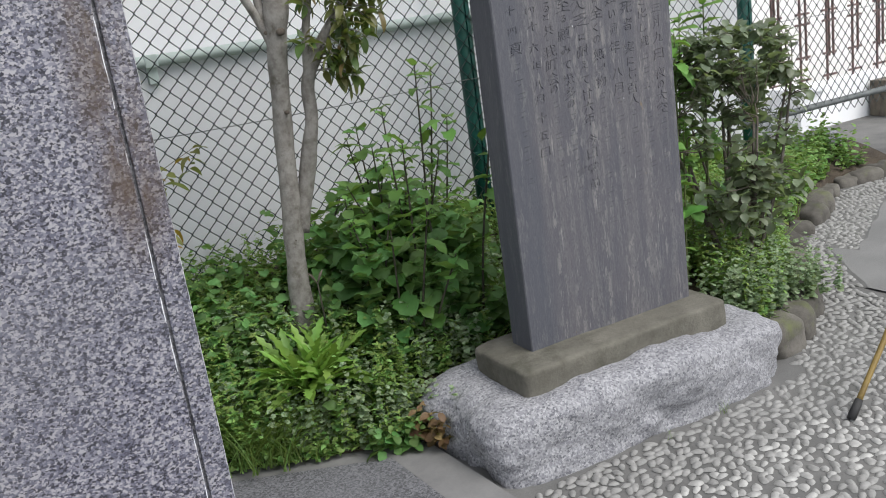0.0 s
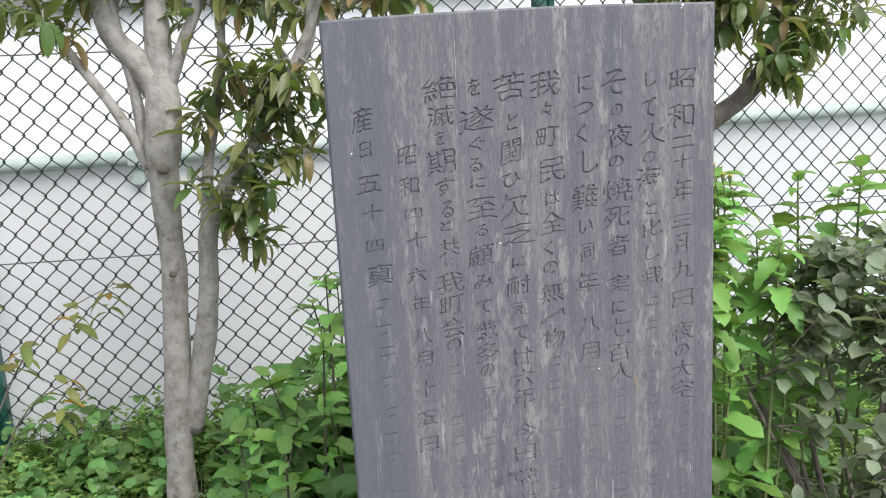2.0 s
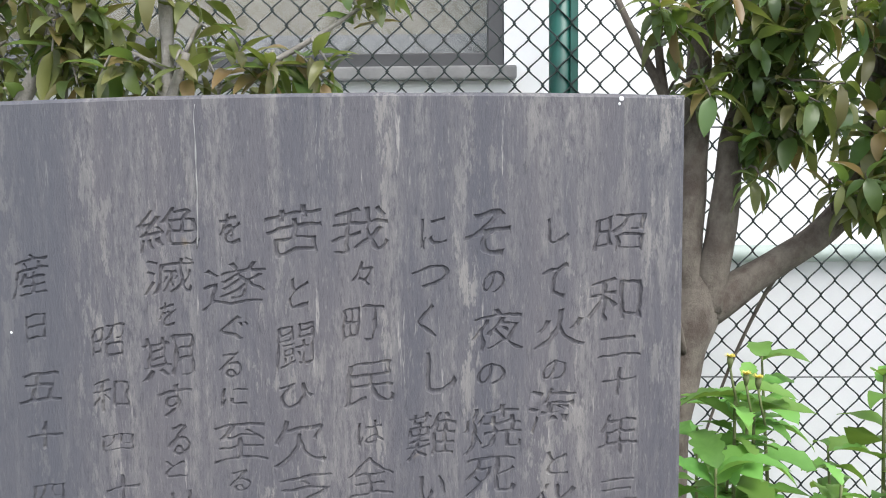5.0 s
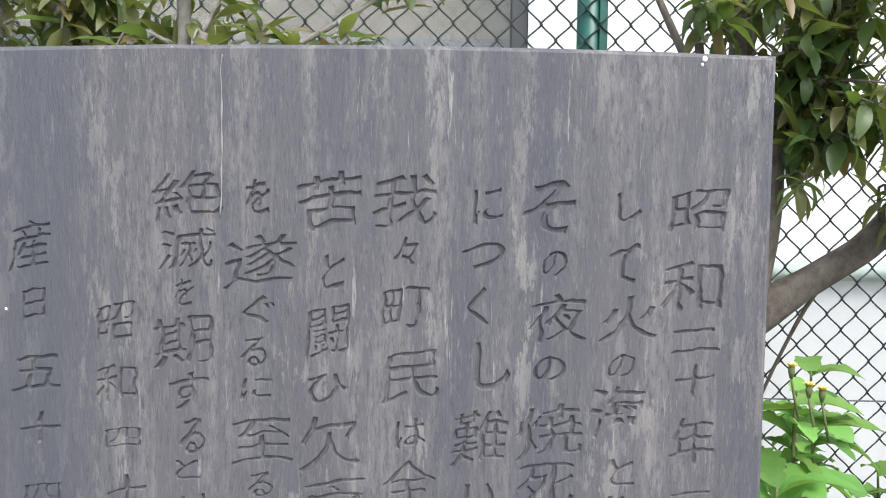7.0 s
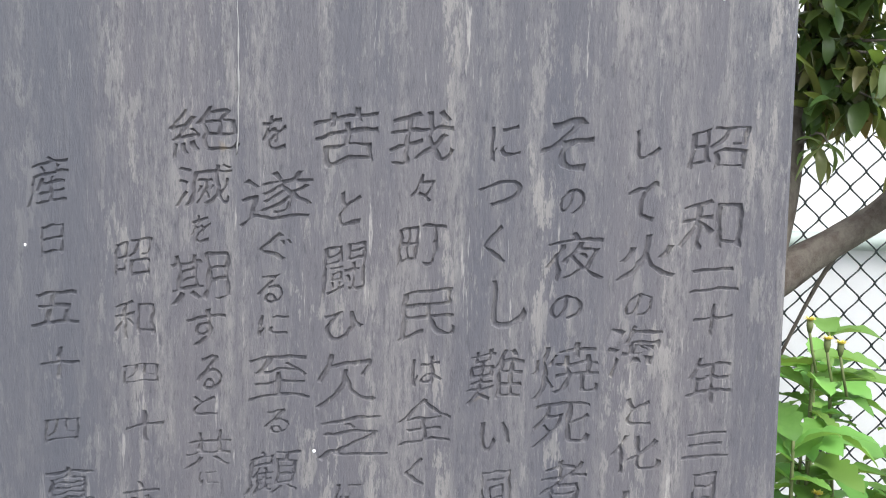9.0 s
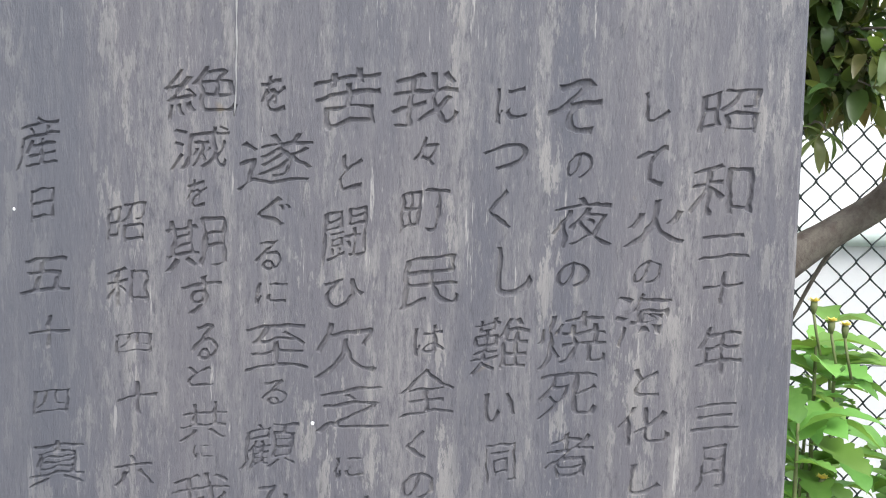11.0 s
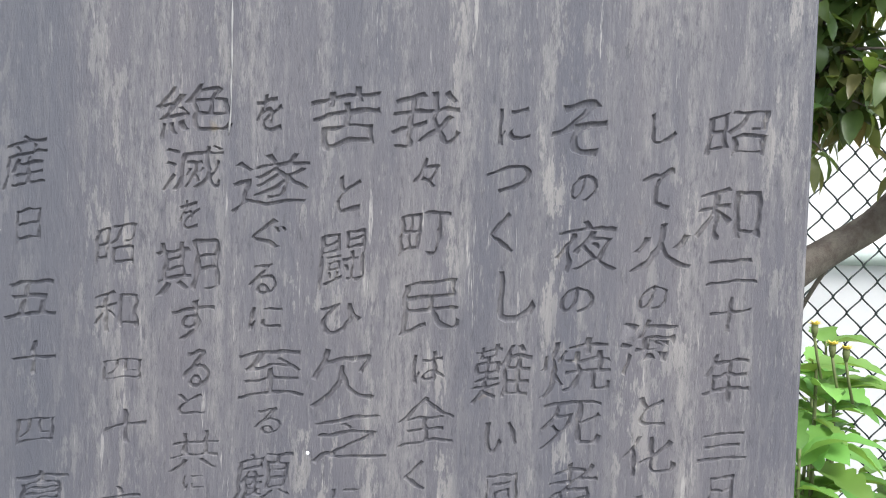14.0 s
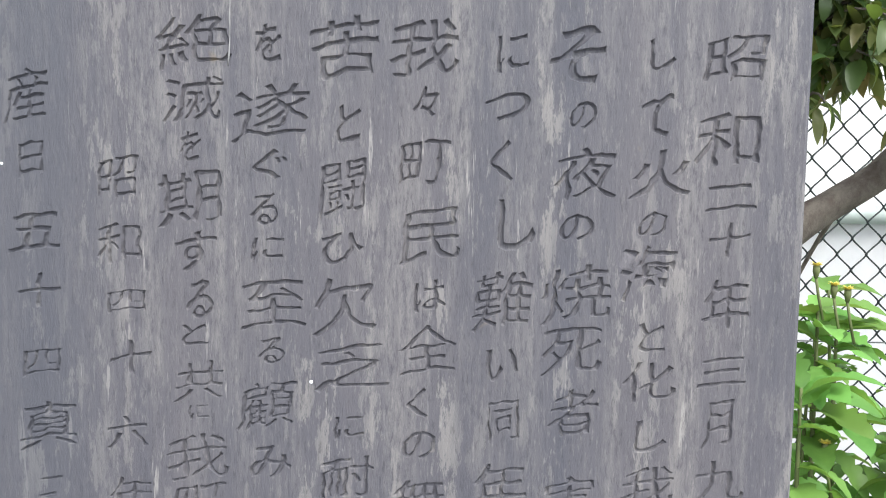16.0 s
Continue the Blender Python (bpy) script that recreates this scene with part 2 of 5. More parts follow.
BARK = two_tone("pale_smooth_bark", (0.14, 0.126, 0.11), (0.32, 0.305, 0.28), 30, 150, 0.95, strength=0.9, dist=0.005, stretch=(1, 1, 0.9), stain=(0.12, 0.108, 0.085), stain_at=(0.56, 0.72), spread=(0.3, 0.6))
BARK_MID = two_tone("grey_brown_bark", (0.066, 0.052, 0.043), (0.175, 0.153, 0.13), 26, 140, 0.95, strength=0.9, dist=0.005, stretch=(1, 1, 0.7), stain=(0.085, 0.065, 0.055), stain_at=(0.52, 0.68), spread=(0.32, 0.6))
BARK_DARK = two_tone("brown_bark", (0.065, 0.052, 0.042), (0.17, 0.145, 0.115), 16, 120, 0.95, strength=0.8, dist=0.004, stretch=(1, 1, 0.5), stain=(0.13, 0.125, 0.09))
STEM_GREEN = two_tone("green_stem", (0.07, 0.09, 0.03), (0.14, 0.17, 0.06), 20, 150, 0.7, strength=0.1, dist=0.001)
STEM_DARK = two_tone("dark_stem", (0.03, 0.03, 0.02), (0.07, 0.06, 0.04), 20, 150, 0.8, strength=0.1, dist=0.001)
LEAF_TREE = leaf_mat("tree_leaf", (0.035, 0.07, 0.022), (0.10, 0.155, 0.05), 0.35, 0.02, 0.35, odd=((0.18, 0.12, 0.05), 0.95))
LEAF_OLIVE = leaf_mat("olive_leaf", (0.065, 0.082, 0.028), (0.19, 0.185, 0.07), 0.35, 0.03, 0.38, odd=((0.19, 0.125, 0.06), 0.86))
LEAF_BRIGHT = leaf_mat("bright_weed_leaf", (0.065, 0.175, 0.035), (0.19, 0.37, 0.085), 0.25, 0.015, 0.5)
LEAF_ROSETTE = leaf_mat("rosette_leaf", (0.12, 0.25, 0.035), (0.26, 0.43, 0.09), 0.2, 0.012, 0.5)
LEAF_DEEP = leaf_mat("weed_leaf", (0.05, 0.145, 0.032), (0.135, 0.28, 0.07), 0.3, 0.015, 0.5)
LEAF_GREY = leaf_mat("shrub_leaf", (0.065, 0.092, 0.058), (0.215, 0.25, 0.165), 0.3, 0.02, 0.4)
LEAF_YELLOW = leaf_mat("yellowing_leaf", (0.09, 0.12, 0.03), (0.26, 0.24, 0.07), 0.3, 0.03, 0.5, odd=((0.42, 0.22, 0.03), 0.85))
COVER_A = leaf_mat("ground_cover_leaf", (0.085, 0.185, 0.045), (0.235, 0.375, 0.11), 0.4, 0.025, 0.6, joined=True)
COVER_B = leaf_mat("pale_ground_cover_leaf", (0.15, 0.225, 0.12), (0.31, 0.39, 0.24), 0.25, 0.02, 0.7, joined=True)
COVER_D = leaf_mat("broad_cover_leaf", (0.06, 0.155, 0.042), (0.16, 0.30, 0.09), 0.35, 0.02, 0.6, joined=True)
COVER_C = leaf_mat("fine_weed_leaf", (0.11, 0.20, 0.04), (0.26, 0.38, 0.10), 0.3, 0.03, 0.6, joined=True)
GRASS = leaf_mat("grass_blade", (0.07, 0.14, 0.025), (0.16, 0.24, 0.06), 0.3, 0.02, 0.6, joined=True)
PETAL = two_tone("yellow_petal", (0.6, 0.5, 0.08), (0.75, 0.65, 0.2), 30, 100, 0.7, strength=0.1, dist=0.001)
BROWN_METAL = two_tone("brown_metal", (0.09, 0.05, 0.045), (0.16, 0.10, 0.09), 5, 120, 0.5, strength=0.1, dist=0.001)
CREAM = two_tone("cream_render", (0.82, 0.80, 0.78), (0.89, 0.87, 0.855), 0.8, 100, 0.9, strength=0.1, dist=0.001)
BAMBOO = two_tone("yellow_bamboo", (0.15, 0.10, 0.028), (0.30, 0.21, 0.06), 12, 150, 0.5, strength=0.1, dist=0.001)
BLACK = two_tone("black_rubber", (0.015, 0.015, 0.015), (0.03, 0.03, 0.03), 12, 150, 0.7, strength=0.1, dist=0.001)


def glass_mat():
    m, nt, b = base_mat("window_glass", 0.06)
    b.inputs["Base Color"].default_value = (0.85, 0.88, 0.87, 1)
    b.inputs["Transmission Weight"].default_value = 1.0
    b.inputs["IOR"].default_value = 1.45
    return m


GLASS = glass_mat()
RNG = np.random.RandomState(7)


# ---- building blocks ----
def thing(name, label, category, at=(0, 0, 0), group="", kind=""):
    ob = new(name)
    ob.empty_display_size = 0.05
    ob.location = at
    return tagged(ob, label, category, group, kind)


def mesh_of(name, verts, faces, mat, smooth=False):
    me = bpy.data.meshes.new(name)
    me.from_pydata([tuple(v) for v in verts], [], [tuple(f) for f in faces])
    me.materials.append(mat)
    if smooth:
        me.polygons.foreach_set("use_smooth", [True] * len(me.polygons))
    me.update()
    return me


def under(ob, parent):
    """Makes ob a part of parent and keeps its place in the world."""
    ob.parent = parent
    place = Vector(parent.location)
    up = parent.parent
    while up:
        place += Vector(up.location)
        up = up.parent
    ob.location = Vector(ob.location) - place
    return ob


def part(name, data, parent=None, label=""):
    ob = new(name, data)
    if label:
        ob["label"] = label
    return under(ob, parent) if parent else ob


def boxed(name, x0, x1, y0, y1, z0, z1, mat, edge=0.004):
    """A box with bevelled edges."""
    bm = bmesh.new()
    bmesh.ops.create_cube(bm, size=1)
    for v in bm.verts:
        v.co = Vector((x0 + (v.co.x + 0.5) * (x1 - x0), y0 + (v.co.y + 0.5) * (y1 - y0), z0 + (v.co.z + 0.5) * (z1 - z0)))
    if edge:
        bmesh.ops.bevel(bm, geom=bm.edges[:], offset=edge, segments=2, affect="EDGES", profile=0.6)
    me = bpy.data.meshes.new(name)
    bm.to_mesh(me)
    bm.free()
    me.materials.append(mat)
    return me


def tube_data(points, radii, sides=8, wobble=0.0):
    """Rings along a line of points, closed at the ends."""
    pts = [Vector(p) for p in points]
    verts, faces = [], []
    side = Vector((1, 0, 0))
    for i, p in enumerate(pts):
        d = (pts[min(i + 1, len(pts) - 1)] - pts[max(i - 1, 0)]).normalized()
        a = d.cross(side if abs(d.x) < 0.9 else Vector((0, 1, 0))).normalized()
        b = d.cross(a)
        for k in range(sides):
            t = 2 * math.pi * k / sides
            r = radii[i]
            if wobble:
                r *= 1 + wobble * noise.noise(p * 9 + Vector((math.cos(t), math.sin(t), 0)))
            verts.append(p + (a * math.cos(t) + b * math.sin(t)) * r)
    n = len(pts)
    for i in range(n - 1):
        for k in range(sides):
            k2 = (k + 1) % sides
            faces.append((i * sides + k, i * sides + k2, (i + 1) * sides + k2, (i + 1) * sides + k))
    faces.append(tuple(range(sides))[::-1])
    faces.append(tuple(range((n - 1) * sides, n * sides)))
    return verts, faces


def tube(name, points, radii, mat, sides=8, wobble=0.0):
    v, f = tube_data(points, radii, sides, wobble)
    return mesh_of(name, v, f, mat, True)


def tubes(name, lines, mat, sides=5):
    """Several lines of (points, radii) in one mesh."""
    vs, fs = [], []
    for points, radii in lines:
        v, f = tube_data(points, radii, sides)
        o = len(vs)
        vs += v
        fs += [tuple(i + o for i in q) for q in f]
    return mesh_of(name, vs, fs, mat, True)


def smooth_line(pts, steps=4):
    """Points (x, y, z, r) smoothed into a denser line: places and radii."""
    p = np.array(pts, float)
    out = []
    for i in range(len(p) - 1):
        a, b, c, d = p[max(i - 1, 0)], p[i], p[i + 1], p[min(i + 2, len(p) - 1)]
        for k in range(steps):
            t = k / steps
            out.append(0.5 * (2 * b + (c - a) * t + (2 * a - 5 * b + 4 * c - d) * t * t + (3 * b - a - 3 * c + d) * t ** 3))
    out.append(p[-1])
    out = np.array(out)
    return out[:, :3], np.maximum(out[:, 3], 0.001)


def leaf_data(length, width, shape="lance", n=6, fold=0.25, curl=0.3):
    """A leaf along +y from its stalk: a folded blade that curls down, n stations of three points."""
    verts, faces = [], []
    for i in range(n + 1):
        s = i / n
        if shape == "lance":
            w = math.sin(math.pi * s ** 0.85) ** 0.8
        elif shape == "oval":
            w = math.sin(math.pi * s) ** 0.6
        elif shape == "heart":
            w = (math.sin(math.pi * min(1, s * 0.9 + 0.1)) ** 0.7) * (1.25 - 0.8 * s)
        elif shape == "round":
            w = math.sin(math.pi * (0.1 + 0.9 * s)) ** 0.55 * (1.1 if i % 2 else 0.92)
        elif shape == "jag":
            w = (0.12 + 0.88 * math.sin(math.pi * s ** 1.5) ** 0.9) * (1.0 if i % 2 else 0.55) * (0 if i == n else 1)
        elif shape == "lobed":
            w = (0.14 + 0.86 * math.sin(math.pi * min(1.0, s ** 0.8)) ** 0.75) * (1.0 if i % 3 else 0.74) * (0 if i == n else 1)
        else:
            w = (1 - s) ** 0.7 * 0.9 + 0.1 * (s < 1)
        w = max(w, 0.0) * width / 2
        y = length * (s if curl == 0 else math.sin(s * curl) / curl)
        z = 0 if curl == 0 else -length * (1 - math.cos(s * curl)) / curl
        wav = 0.06 * width * math.sin(9 * s + 1)
        back = -0.03 * length if shape in ("heart", "round") and i == 0 else 0
        verts += [(-w, y + back, z + w * fold + wav), (0, y, z), (w, y + back, z + w * fold - wav)]
    for i in range(n):
        a, b = 3 * i, 3 * i + 3
        faces += [(a, a + 1, b + 1, b), (a + 1, a + 2, b + 2, b + 1)]
    return np.array(verts), faces


def leaf_mesh(name, mat, *args, **kw):
    v, f = leaf_data(*args, **kw)
    return mesh_of(name, v, f, mat, True)


def facing(pos, way, roll=0.0, scale=1.0):
    """A matrix that puts a leaf at pos, pointing along way, its upper side up."""
    y = Vector(way).normalized()
    x = y.cross(Vector((0, 0, 1)))
    x = x.normalized() if x.length > 1e-4 else Vector((1, 0, 0))
    z = x.cross(y)
    m = Matrix((x, y, z)).transposed().to_4x4()
    return Matrix.Translation(pos) @ m @ Matrix.Rotation(roll, 4, "Y") @ Matrix.Scale(scale, 4)


def leaf_object(mesh, m, parent):
    ob = bpy.data.objects.new("leaf", mesh)
    scene.collection.objects.link(ob)
    ob.parent = parent
    ob.matrix_basis = Matrix.Translation(-Vector(parent.location)) @ m
    return ob


def joined_leaves(name, data, mats, mat):
    """Many small leaves as one mesh."""
    v, f = data
    n, k = len(mats), len(v)
    h = np.concatenate([v, np.ones((k, 1))], 1)
    a = np.array([np.array(m) for m in mats])
    co = np.einsum("nij,kj->nki", a, h)[:, :, :3].reshape(-1, 3)
    q = np.array(f)
    idx = (q[None] + (np.arange(n) * k)[:, None, None]).reshape(-1, q.shape[1])
    me = bpy.data.meshes.new(name)
    me.vertices.add(len(co))
    me.vertices.foreach_set("co", co.ravel())
    me.loops.add(idx.size)
    me.loops.foreach_set("vertex_index", idx.ravel())
    me.polygons.add(len(idx))
    me.polygons.foreach_set("loop_start", np.arange(len(idx)) * q.shape[1])
    me.polygons.foreach_set("loop_total", np.full(len(idx), q.shape[1]))
    me.update(calc_edges=True)
    me.polygons.foreach_set("use_smooth", [True] * len(idx))
    me.materials.append(mat)
    return me


def soil_z(x, y):
    """Height of the planting bed: low along the path, higher at the fence."""
    s = min(1.0, max(0.0, (y - edge_y(x)) / 1.25))
    return 0.07 + 0.33 * s ** 0.8 + 0.03 * noise.noise(Vector((x * 3, y * 3, 0)))


def edge_y(x):
    """The front edge of the planting bed."""
    if x < -0.62:
        return 0.17 + (-0.62 - x) * 0.48
    if x < 0.6:
        return 0.1
    return -0.12 + 0.3 * (x - 0.6) + 0.42 * (x - 0.6) ** 2 if x < 2.0 else 0.9 + (x - 2.0) * 0.55 if x < 3.0 else 1.45


# ---- ground ----
def ground_sheet():
    xs = np.concatenate([[-400, -60, -12], np.arange(-4, 6.01, 0.25), [14, 60, 400]])
    ys = np.concatenate([[-400, -60, -12], np.arange(-4, 4.01, 0.25), [12, 60, 400]])
    v = [(x, y, 0.004 * noise.noise(Vector((x, y, 0)))) for y in ys for x in xs]
    w = len(xs)
    f = [(j * w + i, j * w + i + 1, (j + 1) * w + i + 1, (j + 1) * w + i) for j in range(len(ys) - 1) for i in range(w - 1)]
    return mesh_of("ground", v, f, PATH_MAT, True)


GROUND = tagged(new("ground", ground_sheet()), "grey mortar path that runs out past the beds", "path", kind="structure")


def asphalt_strip():
    """The smooth worn middle of the path."""
    v, f = [], []
    n = 160
    for i in range(n + 1):
        x = 1.55 + i * 0.05
        y1 = edge_y(min(x, 3.4)) - 0.42 + 0.05 * noise.noise(Vector((x * 6, 1, 0)))
        if x > 3.4:
            y1 = 1.03
        v += [(x, y1 - 1.6, 0.007), (x, y1, 0.007), (x, y1 - 1.65, -0.01), (x, y1 + 0.05, -0.01)]
        if i:
            a, b = 4 * i - 4, 4 * i
            f += [(a, b, b + 1, a + 1), (a + 1, b + 1, b + 3, a + 3), (a, a + 2, b + 2, b)]
    return mesh_of("road", v, f, ASPHALT)


tagged(new("road", asphalt_strip()), "smooth worn grey asphalt strip beside the pebble paving", "asphalt", kind="structure")


# ---- planting bed ----
def soil_sheet():
    v, f, cols = [], [], 90
    rows = 26
    for i in range(cols + 1):
        x = -3.2 + i * (6.9 / cols)
        e = edge_y(x)
        for j in range(rows + 1):
            s = j / rows
            y = e + (1.84 - e) * s
            z = soil_z(x, y) if j else 0.0
            v.append((x, y, z))
    for i in range(cols):
        for j in range(rows):
            a = i * (rows + 1) + j
            f.append((a, a + rows + 1, a + rows + 2, a + 1))
    return mesh_of("soil", v, f, SOIL, True)


tagged(new("soil_bed", soil_sheet()), "dark crumbly soil of the planting bed", "soil", kind="structure")


# ---- building behind the fence ----
WALL_Y = 1.85
WX0, WX1, WZ0, WZ1 = -2.3, 0.305, 2.05, 3.15
wall = tagged(new("wall_north", boxed("wall_north", -9, 2.66, WALL_Y + 0.02, WALL_Y + 0.22, 1.44, WZ0, WALL_WHITE, 0.0)), "white rendered building wall with a pale grey base", "wall", kind="structure")
part("wall_above", boxed("wall_above", -9, 2.66, WALL_Y + 0.02, WALL_Y + 0.22, WZ1, 6.5, WALL_WHITE, 0.0), wall)
part("wall_side", boxed("wall_side", WX1, 2.66, WALL_Y + 0.02, WALL_Y + 0.22, WZ0, WZ1, WALL_WHITE, 0.0), wall)
part("wall_side", boxed("wall_side", -9, WX0, WALL_Y + 0.02, WALL_Y + 0.22, WZ0, WZ1, WALL_WHITE, 0.0), wall)
part("wall_base", boxed("wall_base", -9, 2.66, WALL_Y - 0.015, WALL_Y + 0.22, -0.2, 1.44, WALL_GREY, 0.006), wall, "pale grey rendered base")
part("end_wall", boxed("end_wall", 2.46, 2.66, WALL_Y + 0.22, 5.5, -0.2, 6.5, WALL_WHITE, 0.0), wall)
part("roof_slab", boxed("roof_slab", -9, 2.76, WALL_Y - 0.1, 5.6, 6.5, 6.7, WALL_GREY, 0.01), wall)

window = thing("window_1", "aluminium window with a beige blind behind the glass", "window", (-1.0, WALL_Y, WZ0), kind="structure")
fy0, fy1 = WALL_Y + 0.03, WALL_Y + 0.09
for x0, x1 in ((WX0, WX0 + 0.045), (-1.12, -1.06), (WX1 - 0.05, WX1)):
    part("window_frame", boxed("window_frame", x0, x1, fy0, fy1, WZ0, WZ1, ALU, 0.004), window)
for z0, z1 in ((WZ0, WZ0 + 0.045), (WZ1 - 0.045, WZ1)):
    for x0, x1 in ((WX0 + 0.045, -1.12), (-1.06, WX1 - 0.05)):
        part("window_frame", boxed("window_frame", x0, x1, fy0 + 0.004, fy1 - 0.004, z0, z1, ALU, 0.004), window)
for x0, x1 in ((WX0 + 0.045, -1.12), (-1.06, WX1 - 0.05)):
    pane = part("pane", boxed("pane", x0, x1, fy0 + 0.03, fy0 + 0.036, WZ0 + 0.045, WZ1 - 0.045, GLASS, 0.0), window)
    pane.visible_shadow = False
part("window_sill", boxed("window_sill", WX0 - 0.04, WX1 + 0.035, WALL_Y - 0.035, WALL_Y + 0.10, WZ0 - 0.042, WZ0 - 0.002, SILL, 0.006), window, "weathered grey sill")
blind = tagged(new("window_blind", boxed("window_blind", WX0 - 0.1, WX1 + 0.1, WALL_Y + 0.34, WALL_Y + 0.36, WZ0 + 0.12, WZ1 + 0.1, CURTAIN, 0.0)), "plain beige blind hanging behind the window", "blind")
tagged(new("window_board", boxed("window_board", WX0 - 0.1, WX1 + 0.1, WALL_Y + 0.28, WALL_Y + 0.32, WZ0 - 0.3, WZ0 + 0.14, PANEL, 0.0)), "grey board standing behind the lower window pane", "board")

pipe = thing("wall_pipe", "pale green pipe clamped along the wall", "pipe", (0, WALL_Y - 0.04, 1.46))
part("tube", tube("tube", [(x, WALL_Y - 0.045, 1.462) for x in np.linspace(-6, 2.64, 18)], [0.027] * 18, PIPE, 12), pipe)
for x in (-2.80, -1.07, 0.66, 2.39):
    b = part("bracket", boxed("bracket", x - 0.022, x + 0.022, WALL_Y - 0.05, WALL_Y - 0.015, 1.36, 1.435, PIPE, 0.004), pipe)
    part("clamp", boxed("clamp", x - 0.03, x + 0.03, WALL_Y - 0.076, WALL_Y - 0.014, 1.432, 1.492, PIPE, 0.008), pipe)


# ---- chain link fence ----
FY = 1.56
MW, MH = 0.0786, 0.0850
MX, MZ = -1.218, 1.580


def chain_link(x0, x1, z0, z1):
    """Bent zigzag wires that hook into one another, as thin square tubes."""
    j0, j1 = int((x0 - MX) / (MW / 2)), int((x1 - MX) / (MW / 2))
    k0, k1 = int((z0 - MZ) / (MH / 2)), int((z1 - MZ) / (MH / 2))
    u = np.arange(k0 * 4, k1 * 4 + 1) / 4.0
    k = np.floor(u).astype(int)
    s = u - k
    ease = s - 0.2 * np.sin(2 * math.pi * s) / (2 * math.pi)
    pts = []
    r = 0.0034
    for j in range(j0, j1):
        here, there = (k + j) % 2, (k + 1 + j) % 2
        t = here * (1 - ease) + there * ease
        x = MX + (j + t) * MW / 2 + (t - 0.5) * 0.005 + 0.0012 * np.sin(k * 0.37 + j * 0.5)
        y = FY + (t - 0.5) * 0.006 + 0.006 * np.sin(x * 2.1 + u * 0.05)
        pts.append(np.stack([x, y, MZ + u * MH / 2], 1))
    pts = np.array(pts)
    off = np.array([(r, 0, 0), (0, r, 0), (-r, 0, 0), (0, -r, 0)])
    v = (pts[:, :, None, :] + off[None, None]).reshape(-1, 3)
    nw, nk = pts.shape[:2]
    base = (np.arange(nw)[:, None] * nk + np.arange(nk - 1)[None]).ravel() * 4
    f = np.concatenate([np.stack([base + a, base + (a + 1) % 4, base + 4 + (a + 1) % 4, base + 4 + a], 1) for a in range(4)])
    return mesh_of("wire_mesh", v, f, WIRE, True)


fence = thing("chain_link_fence", "green coated chain link fence on green steel posts", "fence", (0.45, FY, 0.3))
part("wire_mesh", chain_link(-3.4, 4.6, 0.46, 2.75), fence, "dark green wire mesh")
for x in (-3.62, -1.622, 0.447, 2.45, 4.4):
    post = part("post", tube("post", [(x, FY + 0.042, z) for z in (0.2, 0.9, 1.6, 2.85)], [0.034] * 4, GREEN, 14), fence, "green steel post")
    part("flange", boxed("flange", x + 0.022, x + 0.044, FY + 0.008, FY + 0.05, 0.3, 2.8, GREEN, 0.003), post)
    for z in (0.75, 1.15, 1.75, 2.3):
        part("clip", boxed("clip", x - 0.037, x - 0.012, FY + 0.004, FY + 0.012, z - 0.012, z + 0.012, GREEN, 0.002), post)
for z in (1.142, 1.85):
    part("tension_wire", tube("tension_wire", [(x, FY + 0.004, z - 0.012 * math.sin(math.pi * ((x + 1.62) % 2.03) / 2.03)) for x in np.linspace(-3.4, 4.6, 60)], [0.0022] * 60, STEEL_WIRE, 6), fence)
part("bottom_rail", tube("bottom_rail", [(x, FY + 0.01, 0.548) for x in np.linspace(2.37, 4.6, 8)], [0.022] * 8, STEEL_WIRE, 10), fence)
part("top_rail", tube("top_rail", [(x, FY + 0.04, 2.83) for x in np.linspace(-3.62, 4.4, 12)], [0.024] * 12, GREEN, 10), fence)


# ---- inscribed stone monument ----
SX0, SX1, SZ0, SZ1, SD = -0.362, 0.368, 0.325, 1.810, 0.125
CARVED = []
KANA = "のくしてにをとるすひつはみい々えそぐ十二三五火六"


def column(text, xs, heights, widths, talls, bars=()):
    """One upright line of the inscription, top to bottom: places in metres, sizes in millimetres, then heights of strokes that cannot be read."""
    CARVED.append((text, xs, heights, widths, talls, bars))


column("昭和二十年三月九日夜の大空", (0.303, 0.299, 0.304, 0.304, 0.303, 0.302, 0.3, 0.302, 0.302, 0.302, 0.302, 0.302, 0.302),
       (1.674, 1.604, 1.555, 1.518, 1.462, 1.403, 1.356, 1.302, 1.247, 1.18, 1.14, 1.1, 1.057),
       (56, 58, 45, 37, 42, 45, 29, 48, 48, 48, 30, 48, 48),
       (43, 47, 26, 31, 44, 30, 47, 42, 42, 42, 28, 42, 42), (1.012, 0.971, 0.929, 0.888, 0.836, 0.753))
column("して火の海と化し我", (0.241, 0.238, 0.242, 0.237, 0.236, 0.24, 0.239, 0.242, 0.24),
       (1.675, 1.624, 1.574, 1.531, 1.488, 1.432, 1.392, 1.344, 1.297),
       (24, 28, 55, 26, 53, 24, 48, 30, 48),
       (28, 38, 43, 22, 49, 27, 37, 30, 42), (1.247, 1.199, 1.147, 1.095, 1.043, 0.992, 0.94, 0.867, 0.795, 0.686))
